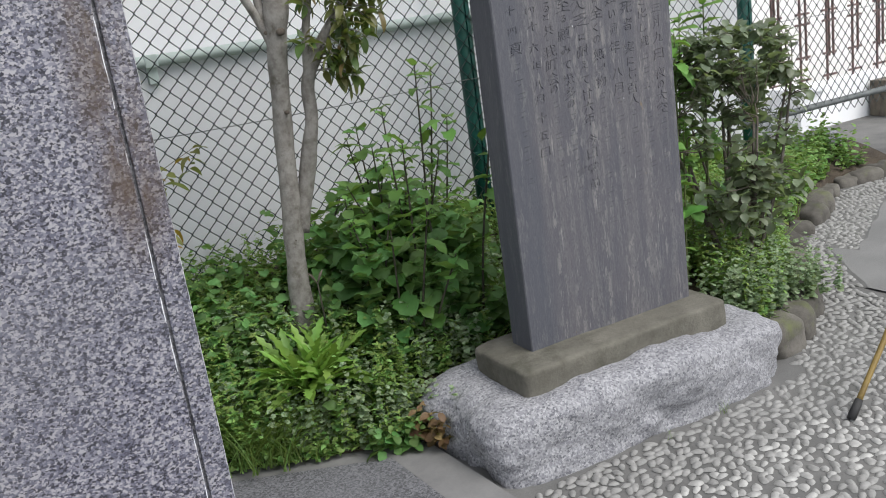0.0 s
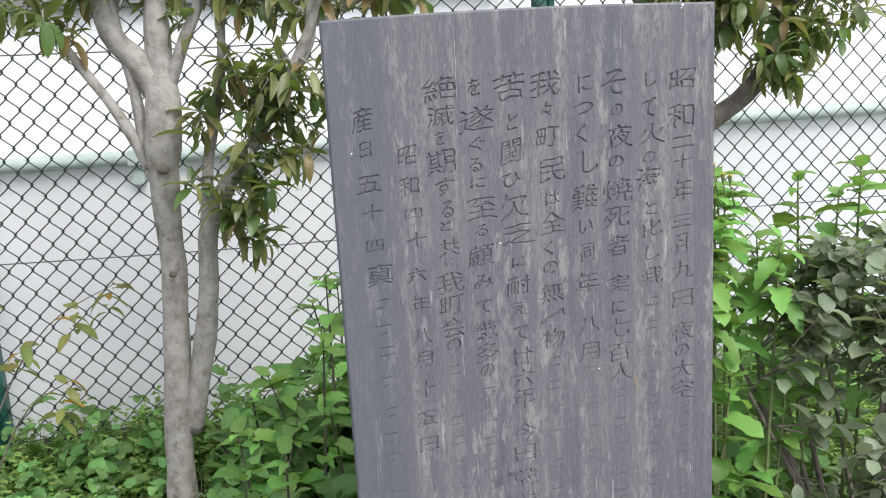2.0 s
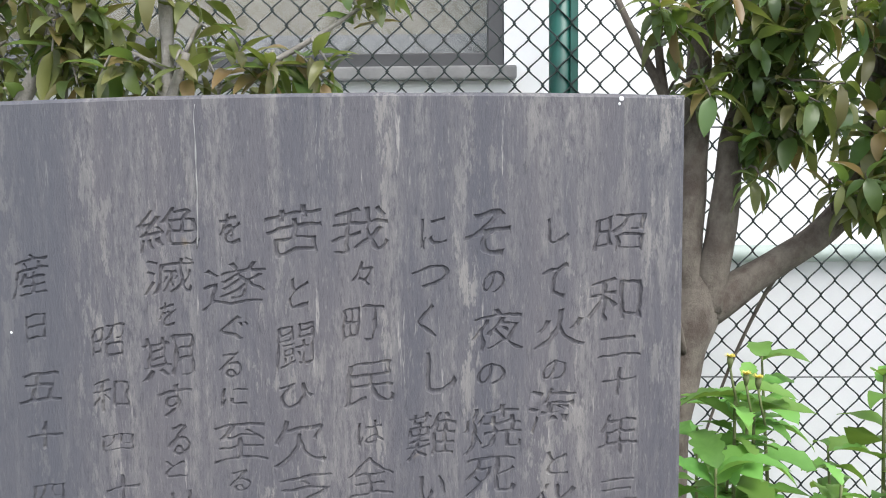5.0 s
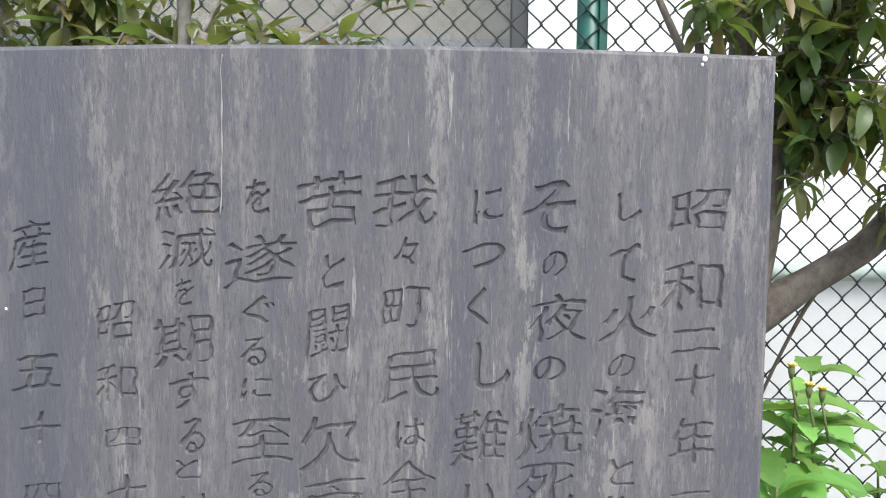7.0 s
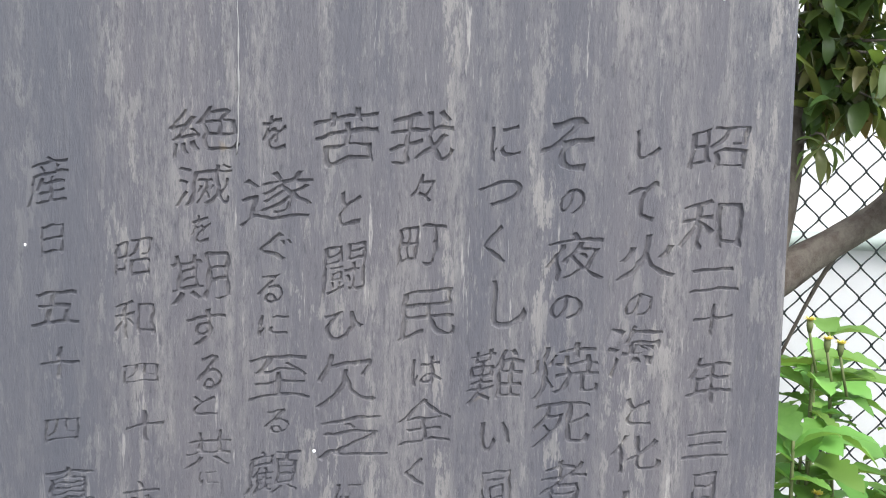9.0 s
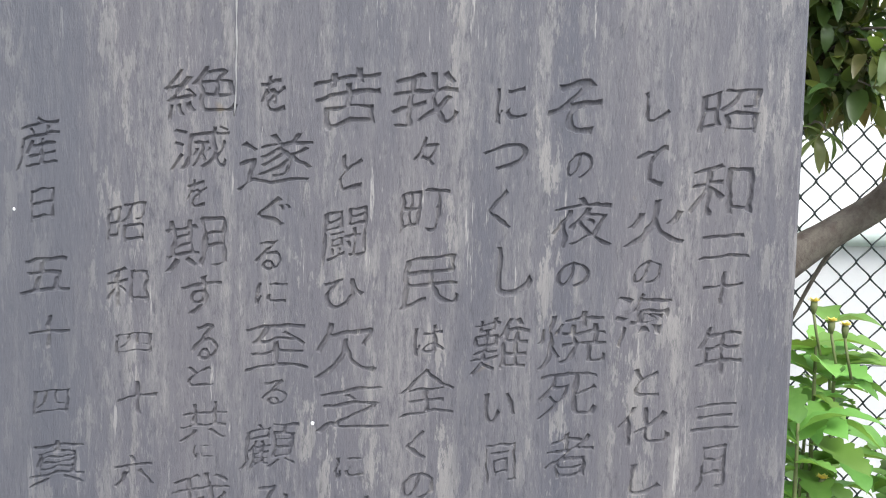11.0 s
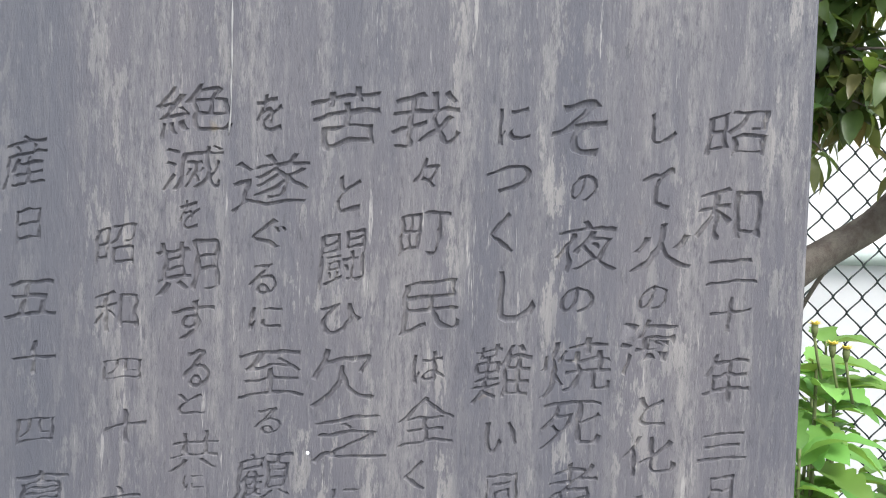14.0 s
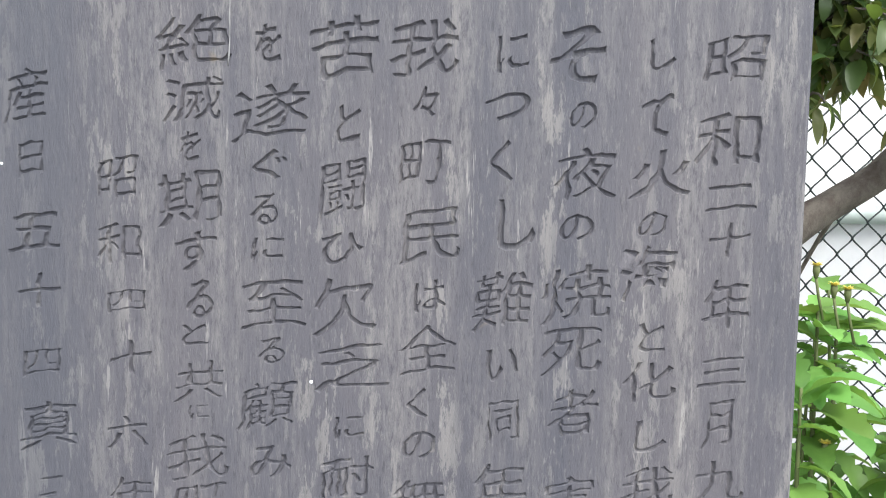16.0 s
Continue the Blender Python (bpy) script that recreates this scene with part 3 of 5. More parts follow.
column("その夜の焼死者実に七百人", (0.169, 0.175, 0.178, 0.172, 0.172, 0.17, 0.173, 0.172, 0.172, 0.172, 0.172, 0.172),
       (1.674, 1.623, 1.573, 1.527, 1.469, 1.42, 1.364, 1.286, 1.24, 1.2, 1.149, 1.108),
       (49, 24, 55, 31, 63, 54, 46, 48, 30, 48, 48, 48),
       (49, 24, 46, 24, 54, 45, 45, 42, 28, 42, 42, 42), (1.064, 1.002, 0.95, 0.898, 0.847, 0.795))
column("につくし難い同年八月", (0.114, 0.11, 0.106, 0.12, 0.109, 0.11, 0.112, 0.11, 0.11, 0.11),
       (1.674, 1.629, 1.584, 1.529, 1.462, 1.406, 1.356, 1.296, 1.208, 1.156),
       (28, 41, 21, 34, 54, 29, 29, 48, 48, 48),
       (35, 26, 36, 46, 55, 30, 41, 42, 42, 42), (1.116, 1.054, 0.992, 0.94, 0.878, 0.756))
column("我々町民は全くの無一物", (0.039, 0.041, 0.04, 0.045, 0.046, 0.044, 0.036, 0.038, 0.039, 0.039, 0.039),
       (1.678, 1.633, 1.582, 1.518, 1.466, 1.418, 1.371, 1.333, 1.28, 1.232, 1.191),
       (60, 24, 46, 54, 29, 52, 20, 30, 48, 48, 48),
       (51, 26, 41, 53, 30, 45, 28, 26, 42, 42, 42), (1.143, 1.095, 1.043, 0.992, 0.929, 0.867, 0.815, 0.764, 0.707))
column("苦と闘ひ欠乏に耐えて廿六年今日戦前", (-0.029, -0.025, -0.03, -0.03, -0.028, -0.022, -0.024, -0.025, -0.025, -0.025, -0.025, -0.025, -0.025, -0.025, -0.025, -0.025, -0.025),
       (1.677, 1.613, 1.558, 1.506, 1.454, 1.402, 1.348, 1.304, 1.256, 1.21, 1.16, 1.115, 1.074, 1.003, 0.958, 0.906, 0.853),
       (60, 22, 42, 37, 57, 67, 28, 48, 30, 30, 48, 48, 48, 48, 48, 48, 48),
       (56, 34, 55, 29, 53, 46, 23, 42, 28, 28, 42, 42, 42, 42, 42, 42, 42), (0.805, 0.753))
column("を遂ぐるに至る顧みて幾多の", (-0.094, -0.092, -0.092, -0.098, -0.095, -0.09, -0.092, -0.096, -0.093, -0.094, -0.094, -0.094, -0.094),
       (1.68, 1.622, 1.578, 1.539, 1.505, 1.458, 1.416, 1.367, 1.316, 1.269, 1.219, 1.174, 1.139),
       (24, 68, 32, 25, 30, 58, 25, 55, 38, 30, 48, 48, 30),
       (33, 53, 27, 29, 22, 45, 25, 48, 31, 28, 42, 42, 28), (1.095, 1.043, 0.992, 0.94, 0.898, 0.857, 0.805))
column("絶滅を期すると共に我町会の", (-0.157, -0.158, -0.161, -0.162, -0.157, -0.154, -0.158, -0.156, -0.156, -0.157, -0.156, -0.156, -0.156),
       (1.68, 1.632, 1.592, 1.548, 1.502, 1.46, 1.429, 1.388, 1.36, 1.319, 1.277, 1.232, 1.197),
       (66, 54, 20, 57, 38, 25, 25, 46, 20, 56, 48, 48, 30),
       (47, 41, 26, 52, 37, 35, 20, 39, 15, 44, 42, 42, 28), (1.147, 1.095, 1.043, 1.002, 0.95, 0.893, 0.836))
column("昭和四十六年八月十五日", (-0.223, -0.223, -0.218, -0.215, -0.219, -0.217, -0.217, -0.217, -0.217, -0.217, -0.217),
       (1.566, 1.508, 1.458, 1.408, 1.34, 1.283, 1.219, 1.174, 1.114, 1.053, 1.0),
       (37, 40, 35, 38, 38, 41, 41, 41, 41, 41, 41),
       (39, 37, 22, 31, 31, 36, 36, 36, 36, 36, 36), ())
column("産日五十四真", (-0.301, -0.298, -0.297, -0.294, -0.293, -0.289),
       (1.633, 1.58, 1.518, 1.466, 1.403, 1.346),
       (40, 23, 46, 39, 36, 52),
       (48, 34, 37, 32, 28, 44), (1.29, 1.24, 1.197, 1.137, 1.074, 1.023, 0.981, 0.916))


def glyph_outline(ch, swell):
    """The outline of one character, one unit high, its strokes widened by swell: points and closed edges."""
    cu = bpy.data.curves.new("glyph", "FONT")
    cu.body, cu.size, cu.resolution_u, cu.offset = ch, 1.0, 3, swell
    ob = bpy.data.objects.new("glyph", cu)
    scene.collection.objects.link(ob)
    me = ob.to_mesh()
    co = np.array([v.co[:2] for v in me.vertices])
    count = {}
    for p in me.polygons:
        for e in p.edge_keys:
            count[e] = count.get(e, 0) + 1
    edges = [e for e, c in count.items() if c == 1]
    ob.to_mesh_clear()
    bpy.data.objects.remove(ob)
    bpy.data.curves.remove(cu)
    return co, edges


def brush(co, edges, wide, tall):
    """Turns a printed outline into a hand-cut one of that size: rising to the right, bent, with swelling strokes."""
    pts, out = [tuple(p) for p in co], []
    for a, e in edges:
        pa, pe = np.array(co[a]), np.array(co[e])
        n = max(1, int(np.linalg.norm(pe - pa) / 0.07))
        last = a
        for k in range(1, n):
            pts.append(tuple(pa + (pe - pa) * k / n))
            out.append((last, len(pts) - 1))
            last = len(pts) - 1
        out.append((last, e))
    p = np.array(pts)
    s0, s1 = RNG.uniform(0, 50, 2)
    wob = np.array([(noise.noise(Vector((x * 4.5 + s0, y * 4.5, 0))), noise.noise(Vector((x * 4.5, y * 4.5 + s1, 9)))) for x, y in p])
    fine = np.array([(noise.noise(Vector((x * 13 + s1, y * 13, 3))), noise.noise(Vector((x * 13, y * 13 + s0, 5)))) for x, y in p])
    p = p + wob * 0.05 + fine * 0.022
    p[:, 1] += p[:, 0] * (0.17 + RNG.uniform(-0.05, 0.05))
    p[:, 0] += p[:, 1] * RNG.uniform(-0.04, 0.10)
    lo, hi = p.min(0), p.max(0)
    p = (p - (lo + hi) / 2) / np.maximum(hi - lo, 0.15) * np.array((wide, tall))
    p[:, 1] -= 1.2 * p[:, 0] ** 2 / max(wide, 0.01) * RNG.uniform(0.05, 0.2)
    return p, out


def inscription():
    """All the carved outlines on the face: a list of points and edges."""
    out, known = [], {}
    for text, xs, heights, widths, talls, bars in CARVED:
        for ch, x, z, wide, tall in zip(text, xs, heights, widths, talls):
            key = (ch, 0.016 if ch in KANA else 0.004)
            if key not in known:
                known[key] = glyph_outline(*key)
            p, cut = brush(*known[key], wide / 1000, tall / 1000)
            out.append((p + np.array((x, z)), cut))
        for z in bars:
            for dz in (0.007, -0.008):
                half = RNG.uniform(0.006, 0.016)
                q = np.array([(-half, 0.0006), (half, 0.0040), (half, 0.0010), (-half, -0.0020)]) + np.array((xs[-1] + RNG.uniform(-0.003, 0.003), z + dz))
                out.append((q, [(0, 1), (1, 2), (2, 3), (3, 0)]))
    return out


def inside(points, co, edges):
    """Which points lie inside a closed outline (even and odd crossings)."""
    a, b = co[[e[0] for e in edges]], co[[e[1] for e in edges]]
    hit = np.zeros(len(points), bool)
    for (ax, ay), (bx, by) in zip(a, b):
        cross = (ay > points[:, 1]) != (by > points[:, 1])
        xx = ax + (points[:, 1] - ay) * (bx - ax) / (by - ay if by != ay else 1e-12)
        hit ^= cross & (points[:, 0] < xx)
    return hit


def cut_depth(points, co, edges):
    """How far below the face each point lies in one carved outline: walls that slope down to a narrow floor."""
    a, b = co[[e[0] for e in edges]], co[[e[1] for e in edges]]
    ab = b - a
    t = np.clip(((points[:, None] - a) * ab).sum(2) / np.maximum((ab ** 2).sum(1), 1e-12), 0, 1)
    gap = np.sqrt(((points[:, None] - a - t[..., None] * ab) ** 2).sum(2)).min(1)
    return np.where(inside(points, co, edges), np.minimum(3.0 * gap, 0.0036), 0.0)


def stele_mesh():
    """The slab: sides, back, crowned top, and a front face with the characters cut in."""
    from mathutils.geometry import delaunay_2d_cdt
    c = 0.004
    rim = []
    n = 24
    for i in range(n + 1):
        s = i / n
        rim.append((SX1 - c - s * (SX1 - SX0 - 2 * c), SZ1 - c + 0.006 * (1 - (2 * s - 1) ** 2) + 0.0012 * noise.noise(Vector((s * 30, 3, 0)))))
    for i in range(1, 40):
        s = i / 40
        rim.append((SX0 + c + 0.0012 * noise.noise(Vector((1, s * 40, 0))), SZ1 - c - s * (SZ1 - SZ0 - c)))
    rim.append((SX0 + c, SZ0))
    rim.append((SX1 - c, SZ0))
    for i in range(1, 40):
        s = i / 40
        rim.append((SX1 - c + 0.0012 * noise.noise(Vector((7, s * 40, 0))), SZ0 + s * (SZ1 - SZ0 - c)))
    cuts = inscription()
    pts = [Vector(p) for p in rim]
    edges = [(i, (i + 1) % len(rim)) for i in range(len(rim))]
    for co, es in cuts:
        o = len(pts)
        pts += [Vector(p) for p in co]
        edges += [(a + o, b + o) for a, b in es]
        lo, hi = co.min(0), co.max(0)
        gx, gz = np.meshgrid(np.arange(lo[0], hi[0], 0.0011), np.arange(lo[1], hi[1], 0.0011))
        grid = np.stack([gx.ravel(), gz.ravel()], 1)
        pts += [Vector(p) for p in grid[cut_depth(grid, co, es) > 0.0006]]
    vs, _, tris, *_ = delaunay_2d_cdt(pts, edges, [], 1, 1e-6)
    vs = np.array([tuple(v) for v in vs])
    deep = np.zeros(len(vs))
    for co, es in cuts:
        lo, hi = co.min(0), co.max(0)
        near = np.where((vs[:, 0] > lo[0]) & (vs[:, 0] < hi[0]) & (vs[:, 1] > lo[1]) & (vs[:, 1] < hi[1]))[0]
        if len(near):
            deep[near] = np.maximum(deep[near], cut_depth(vs[near], co, es))
    verts = [(x, d, z) for (x, z), d in zip(vs, deep)]
    faces = [tuple(t[::-1]) for t in tris]
    carved = [bool(max(deep[i] for i in t) > 0.0003) for t in tris]
    # bevel ring, sides and back
    r = len(rim)
    cx, cz = (SX0 + SX1) / 2, (SZ0 + SZ1) / 2
    o = len(verts)
    for y, g in ((0.0, 0.0), (c, c), (SD - c, c), (SD, 0.0)):
        for x, z in rim:
            gx = g if x > cx else -g
            gz = g if z > cz + 0.7 else 0.0
            ex = gx if abs(x - cx) > 0.35 else 0.0
            verts.append((x + ex, y, z + gz))
    for k in range(3):
        for i in range(r):
            i2 = (i + 1) % r
            a = o + k * r
            faces.append((a + i, a + r + i, a + r + i2, a + i2))
    faces.append(tuple(o + 3 * r + i for i in range(r))[::-1])
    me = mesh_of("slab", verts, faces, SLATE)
    me.polygons.foreach_set("use_smooth", carved + [False] * (len(faces) - len(carved)))
    return me


def stone_block(name, x0, x1, y0, y1, z0, z1, mat, power, rough, seed, div=28):
    """A rounded, uneven block: a box drawn towards a rounded form and roughened."""
    bm = bmesh.new()
    bmesh.ops.create_cube(bm, size=2)
    bmesh.ops.subdivide_edges(bm, edges=bm.edges[:], cuts=div, use_grid_fill=True)
    c, h = Vector(((x0 + x1) / 2, (y0 + y1) / 2, (z0 + z1) / 2)), Vector(((x1 - x0) / 2, (y1 - y0) / 2, (z1 - z0) / 2))
    for v in bm.verts:
        p = v.co.copy()
        k = (abs(p.x) ** power + abs(p.y) ** power + abs(p.z) ** power) ** (1 / power)
        p = p / k
        q = Vector((p.x * h.x, p.y * h.y, p.z * h.z))
        nrm = q.normalized()
        w = c + q
        q += nrm * rough * (1.3 * noise.noise(w * 2.1 + Vector((seed, seed, 0))) + noise.noise(w * 4 + Vector((seed, 0, 0))) + 0.5 * noise.noise(w * 11 + Vector((0, seed, 0))) + 0.25 * noise.noise(w * 30))
        v.co = c + q
    me = bpy.data.meshes.new(name)
    bm.to_mesh(me)
    bm.free()
    me.materials.append(mat)
    me.polygons.foreach_set("use_smooth", [True] * len(me.polygons))
    return me


monument = thing("memorial_stone", "blue-grey slate memorial slab with carved characters on a rough granite base", "monument", (0, 0.06, 0))
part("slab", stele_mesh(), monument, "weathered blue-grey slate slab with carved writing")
part("plinth", stone_block("plinth", -0.482, 0.440, -0.135, 0.222, 0.19, 0.329, MORTAR, 14, 0.007, 5, 34), monument, "stained brown mortar plinth")
part("base_rock", stone_block("base_rock", -0.67, 0.67, -0.275, 0.36, -0.12, 0.252, ROCK, 5.0, 0.042, 2, 52), monument, "rough pale granite boulder")


def crack():
    """The pale vertical seam down the slab's face."""
    pts = []
    for i in range(27):
        z = 1.806 - i * 0.0056
        pts.append((-0.1255 + 0.0022 * noise.noise(Vector((z * 45, 0, 0))) - 0.006 * max(0, i - 20) / 20, -0.0004, z))
    return tube("seam", pts, [0.0003 + 0.0012 * abs(noise.noise(Vector((0, p[2] * 35, 0)))) for p in pts], SILL, 5)


part("seam", crack(), monument, "pale mineral seam")
for x, z, r in ((-0.323, 1.575, 0.0016), (-0.057, 1.388, 0.0016), (0.304, 1.8065, 0.0020), (0.302, 1.8015, 0.0011), (0.13, 1.12, 0.0012)):
    part("speck", stone_block("speck", x - r, x + r, -0.0009, 0.002, z - r, z + 1.2 * r, WALL_WHITE, 2.2, r * 0.3, x * 50, 4), monument, "spot of white paint")


# ---- granite monument beside the path, with its paving ----
gran = thing("granite_tablet", "tall polished grey granite tablet with a rust-stained groove", "monument", (-2.2, -0.72, 0))
GX = -1.568
part("panel", boxed("panel", -2.9, GX - 0.050, -0.75, -0.5, 0.25, 2.6, GRANITE, 0.003), gran)
part("edge_strip", boxed("edge_strip", GX - 0.045, GX, -0.75, -0.5, 0.25, 2.6, GRANITE, 0.004), gran)
part("groove", boxed("groove", GX - 0.0525, GX - 0.0445, -0.742, -0.51, 0.25, 2.59, DARK_GRANITE, 0.0), gran)
# Thin white line of uneven width up the groove's arris and the outer one.
for ex, lo, hi, r in ((GX - 0.0525, 0.26, 1.86, 0.0007), (GX - 0.0012, 0.26, 2.1, 0.0004)):
    zs = np.arange(lo, hi, 0.012)
    part("chipped_edge", tube("chipped_edge", [(ex + 0.0012 * noise.noise(Vector((z * 40, ex, 0))), -0.7495, z) for z in zs], [max(0.0001, r * (0.6 + 1.9 * noise.noise(Vector((z * 25, 0, ex * 9))))) for z in zs], WALL_WHITE, 5), gran, "pale chipped arris")
part("foot", boxed("foot", -3.0, GX + 0.08, -0.85, -0.4, 0.0, 0.25, GRANITE, 0.008), gran)


# ---- stone slab in front of the bed ----
def poly_slab(name, corners, z0, z1, mat, edge=0.006):
    bm = bmesh.new()
    lo = [bm.verts.new((x, y, z0)) for x, y in corners]
    hi = [bm.verts.new((x, y, z1)) for x, y in corners]
    n = len(corners)
    bm.faces.new(hi)
    bm.faces.new(lo[::-1])
    for i in range(n):
        bm.faces.new((lo[i], lo[(i + 1) % n], hi[(i + 1) % n], hi[i]))
    bmesh.ops.recalc_face_normals(bm, faces=bm.faces[:])
    bmesh.ops.bevel(bm, geom=bm.edges[:], offset=edge, segments=2, affect="EDGES")
    me = bpy.data.meshes.new(name)
    bm.to_mesh(me)
    bm.free()
    me.materials.append(mat)
    return me


paving = thing("stone_step", "grey stone step with a dark speckled granite inset", "step", (-1.2, 0, 0))
part("border", poly_slab("border", [(-1.9, -0.38), (-0.66, -0.38), (-0.70, 0.235), (-1.9, 0.80)], -0.05, 0.030, SLAB), paving, "plain grey stone border")
part("inset", poly_slab("inset", [(-1.86, -0.34), (-0.83, -0.34), (-0.86, 0.20), (-1.3, 0.42), (-1.86, 0.66)], 0.0, 0.034, DARK_GRANITE, 0.002), paving, "dark speckled granite inset")


# ---- kerb stones ----
def kerb_stone(x, y, r, flat, seed, turn):
    me = stone_block("kerb_stone", -r, r, -r * 0.72, r * 0.72, -0.06, flat, KERB, 3.8, r * 0.24, seed, 9)
    ob = new("kerb_stone", me)
    ob.matrix_world = Matrix.Translation((x, y, 0)) @ Matrix.Rotation(turn, 4, "Z")
    return tagged(ob, "rounded mossy kerb stone set along the bed", "stone", "kerb stones along the bed")


for i in range(15):
    x = 0.72 + 0.2 * i + RNG.uniform(-0.03, 0.03)
    y = edge_y(x) - 0.005
    slope = math.atan2(edge_y(x + 0.1) - edge_y(x - 0.1), 0.2)
    kerb_stone(x, y, RNG.uniform(0.095, 0.14), RNG.uniform(0.10, 0.15) if x < 2 else RNG.uniform(0.06, 0.10), i * 3.3, slope + RNG.uniform(-0.25, 0.25))
tagged(part("boulder", stone_block("boulder", 3.32, 3.68, 1.78, 2.1, -0.1, 0.29, ROCK, 2.6, 0.05, 8, 14)), "grey rounded boulder in the far bed", "boulder")


# ---- leaves shared by the plants ----
TREE_LEAVES = [leaf_mesh("leaf", LEAF_TREE, 0.105, 0.043, "lance", 6, 0.35, c) for c in (0.4, 0.9, 1.3)]
OLIVE_LEAVES = [leaf_mesh("leaf", LEAF_OLIVE, 0.122, 0.034, "lance", 6, 0.4, c) for c in (0.3, 0.8, 1.2)]
BRIGHT_LEAVES = [leaf_mesh("leaf", LEAF_BRIGHT, 0.092, w, sh, 7, 0.3, c) for c, w, sh in ((0.3, 0.058, "round"), (0.8, 0.05, "heart"), (1.1, 0.066, "round"))]
DEEP_LEAVES = [leaf_mesh("leaf", LEAF_DEEP, 0.088, w, sh, 7, 0.3, c) for c, w, sh in ((0.3, 0.078, "round"), (0.7, 0.062, "heart"), (1.1, 0.084, "round"))]
JAGGED_LEAVES = [leaf_mesh("leaf", LEAF_BRIGHT, 0.115, 0.06, "lobed", 12, 0.35, c) for c in (0.5, 1.1)]
SHRUB_LEAVES = [leaf_mesh("leaf", LEAF_GREY, 0.056, 0.036, "oval", 5, 0.35, c) for c in (0.2, 0.5, 0.9)]
YELLOW_LEAVES = [leaf_mesh("leaf", LEAF_YELLOW, 0.085, 0.03, "lance", 6, 0.35, c) for c in (0.4, 0.9, 1.3)]
ROSETTE_LEAVES = [leaf_mesh("leaf", LEAF_ROSETTE, 0.20, 0.036, "jag", 15, 0.3, c) for c in (0.35, 0.8, 1.3)]


EXTRA = {}


def add_leaf(mesh, m, parent, limit=300):
    """The first leaves of a plant are parts of their own, the rest are joined per kind."""
    n, rest = EXTRA.setdefault(parent.name, [0, {}])
    EXTRA[parent.name][0] += 1
    if n < limit:
        leaf_object(mesh, m, parent)
    else:
        rest.setdefault(mesh.name, []).append(m)


def finish_leaves(parent):
    for name, mats in EXTRA.get(parent.name, [0, {}])[1].items():
        me = bpy.data.meshes[name]
        v = np.array([p.co[:] for p in me.vertices])
        f = [tuple(p.vertices) for p in me.polygons]
        ob = part("foliage", joined_leaves("foliage", (v, f), mats, joined_twin(me.materials[0])), parent)
        tagged(ob, kind="stuff")


TWINS = {}


def joined_twin(mat):
    """The same leaf material, varied leaf by leaf inside one mesh."""
    if mat.name not in TWINS:
        TWINS[mat.name] = LEAF_JOINED[mat.name]()
    return TWINS[mat.name]


LEAF_JOINED = {
    "tree_leaf": lambda: leaf_mat("tree_foliage", (0.035, 0.07, 0.022), (0.10, 0.155, 0.05), 0.35, 0.02, 0.35, True, ((0.18, 0.12, 0.05), 0.95)),
    "olive_leaf": lambda: leaf_mat("olive_foliage", (0.065, 0.082, 0.028), (0.19, 0.185, 0.07), 0.35, 0.03, 0.38, True, ((0.19, 0.125, 0.06), 0.86)),
    "shrub_leaf": lambda: leaf_mat("shrub_foliage", (0.065, 0.092, 0.058), (0.215, 0.25, 0.165), 0.3, 0.02, 0.4, True),
}


def whorl(tip, way, meshes, count, parent, open_=0.9, droop=0.35, size=1.0):
    """Leaves in a spiral round the tip of a twig."""
    way = Vector(way).normalized()
    a = way.cross(Vector((0.3, 0.5, 0.8))).normalized()
    b = way.cross(a)
    t0 = RNG.uniform(0, 6.28)
    for i in range(count):
        t = t0 + i * 2.4
        out = a * math.cos(t) + b * math.sin(t)
        d = way * RNG.uniform(0.15, 0.6) + out * open_ + Vector((0, 0, -droop * RNG.uniform(0.3, 1.3)))
        p = Vector(tip) - way * 0.012 * i * size
        add_leaf(meshes[RNG.randint(len(meshes))], facing(p, d, RNG.uniform(-0.5, 0.5), size * RNG.uniform(0.65, 1.12)), parent)


def nearest(lines, p):
    best = min(((Vector(q) - p).length, tuple(q)) for line in lines for q in line if q[2] < p.z + 0.05)
    return Vector(best[1])


def tree(name, label, trunk, limbs, blobs, meshes, bark, limb_bark, each=6, size=1.0, droop=0.35):
    """A tapered trunk, limbs, twigs that reach into the crown, and leaves at their tips."""
    base = trunk[0]
    t = thing(name, label, "tree", base[:3])
    pts, rad = smooth_line(trunk, 10)
    part("trunk", tube("trunk", pts, rad, bark, 18, 0.22), t)
    lines = [pts[len(pts) // 2:]]
    for limb in limbs:
        p, r = smooth_line(limb, 5)
        part("limb", tube("limb", p, r, limb_bark, 10, 0.22), t)
        lines.append(p)
    twigs = []
    for (cx, cy, cz), (rx, ry, rz), n in blobs:
        for _ in range(n):
            while True:
                q = RNG.uniform(-1, 1, 3)
                if (q ** 2).sum() < 1:
                    break
            tip = Vector((cx + q[0] * rx, cy + q[1] * ry, cz + q[2] * rz))
            root = nearest(lines, tip)
            mid = root.lerp(tip, 0.55) + Vector((0, 0, 0.03)) + Vector(RNG.uniform(-0.02, 0.02, 3))
            way = (tip - mid) + Vector((0, 0, 0.03))
            p, r = smooth_line([(*root, 0.0042), (*mid, 0.003), (*tip, 0.0018)], 3)
            twigs.append((p, r))
            whorl(tip, way, meshes, each + RNG.randint(-1, 2), t, 0.9, droop, size)
    tagged(part("brushwood", tubes("brushwood", twigs, limb_bark, 5), t), kind="stuff")
    finish_leaves(t)
    return t


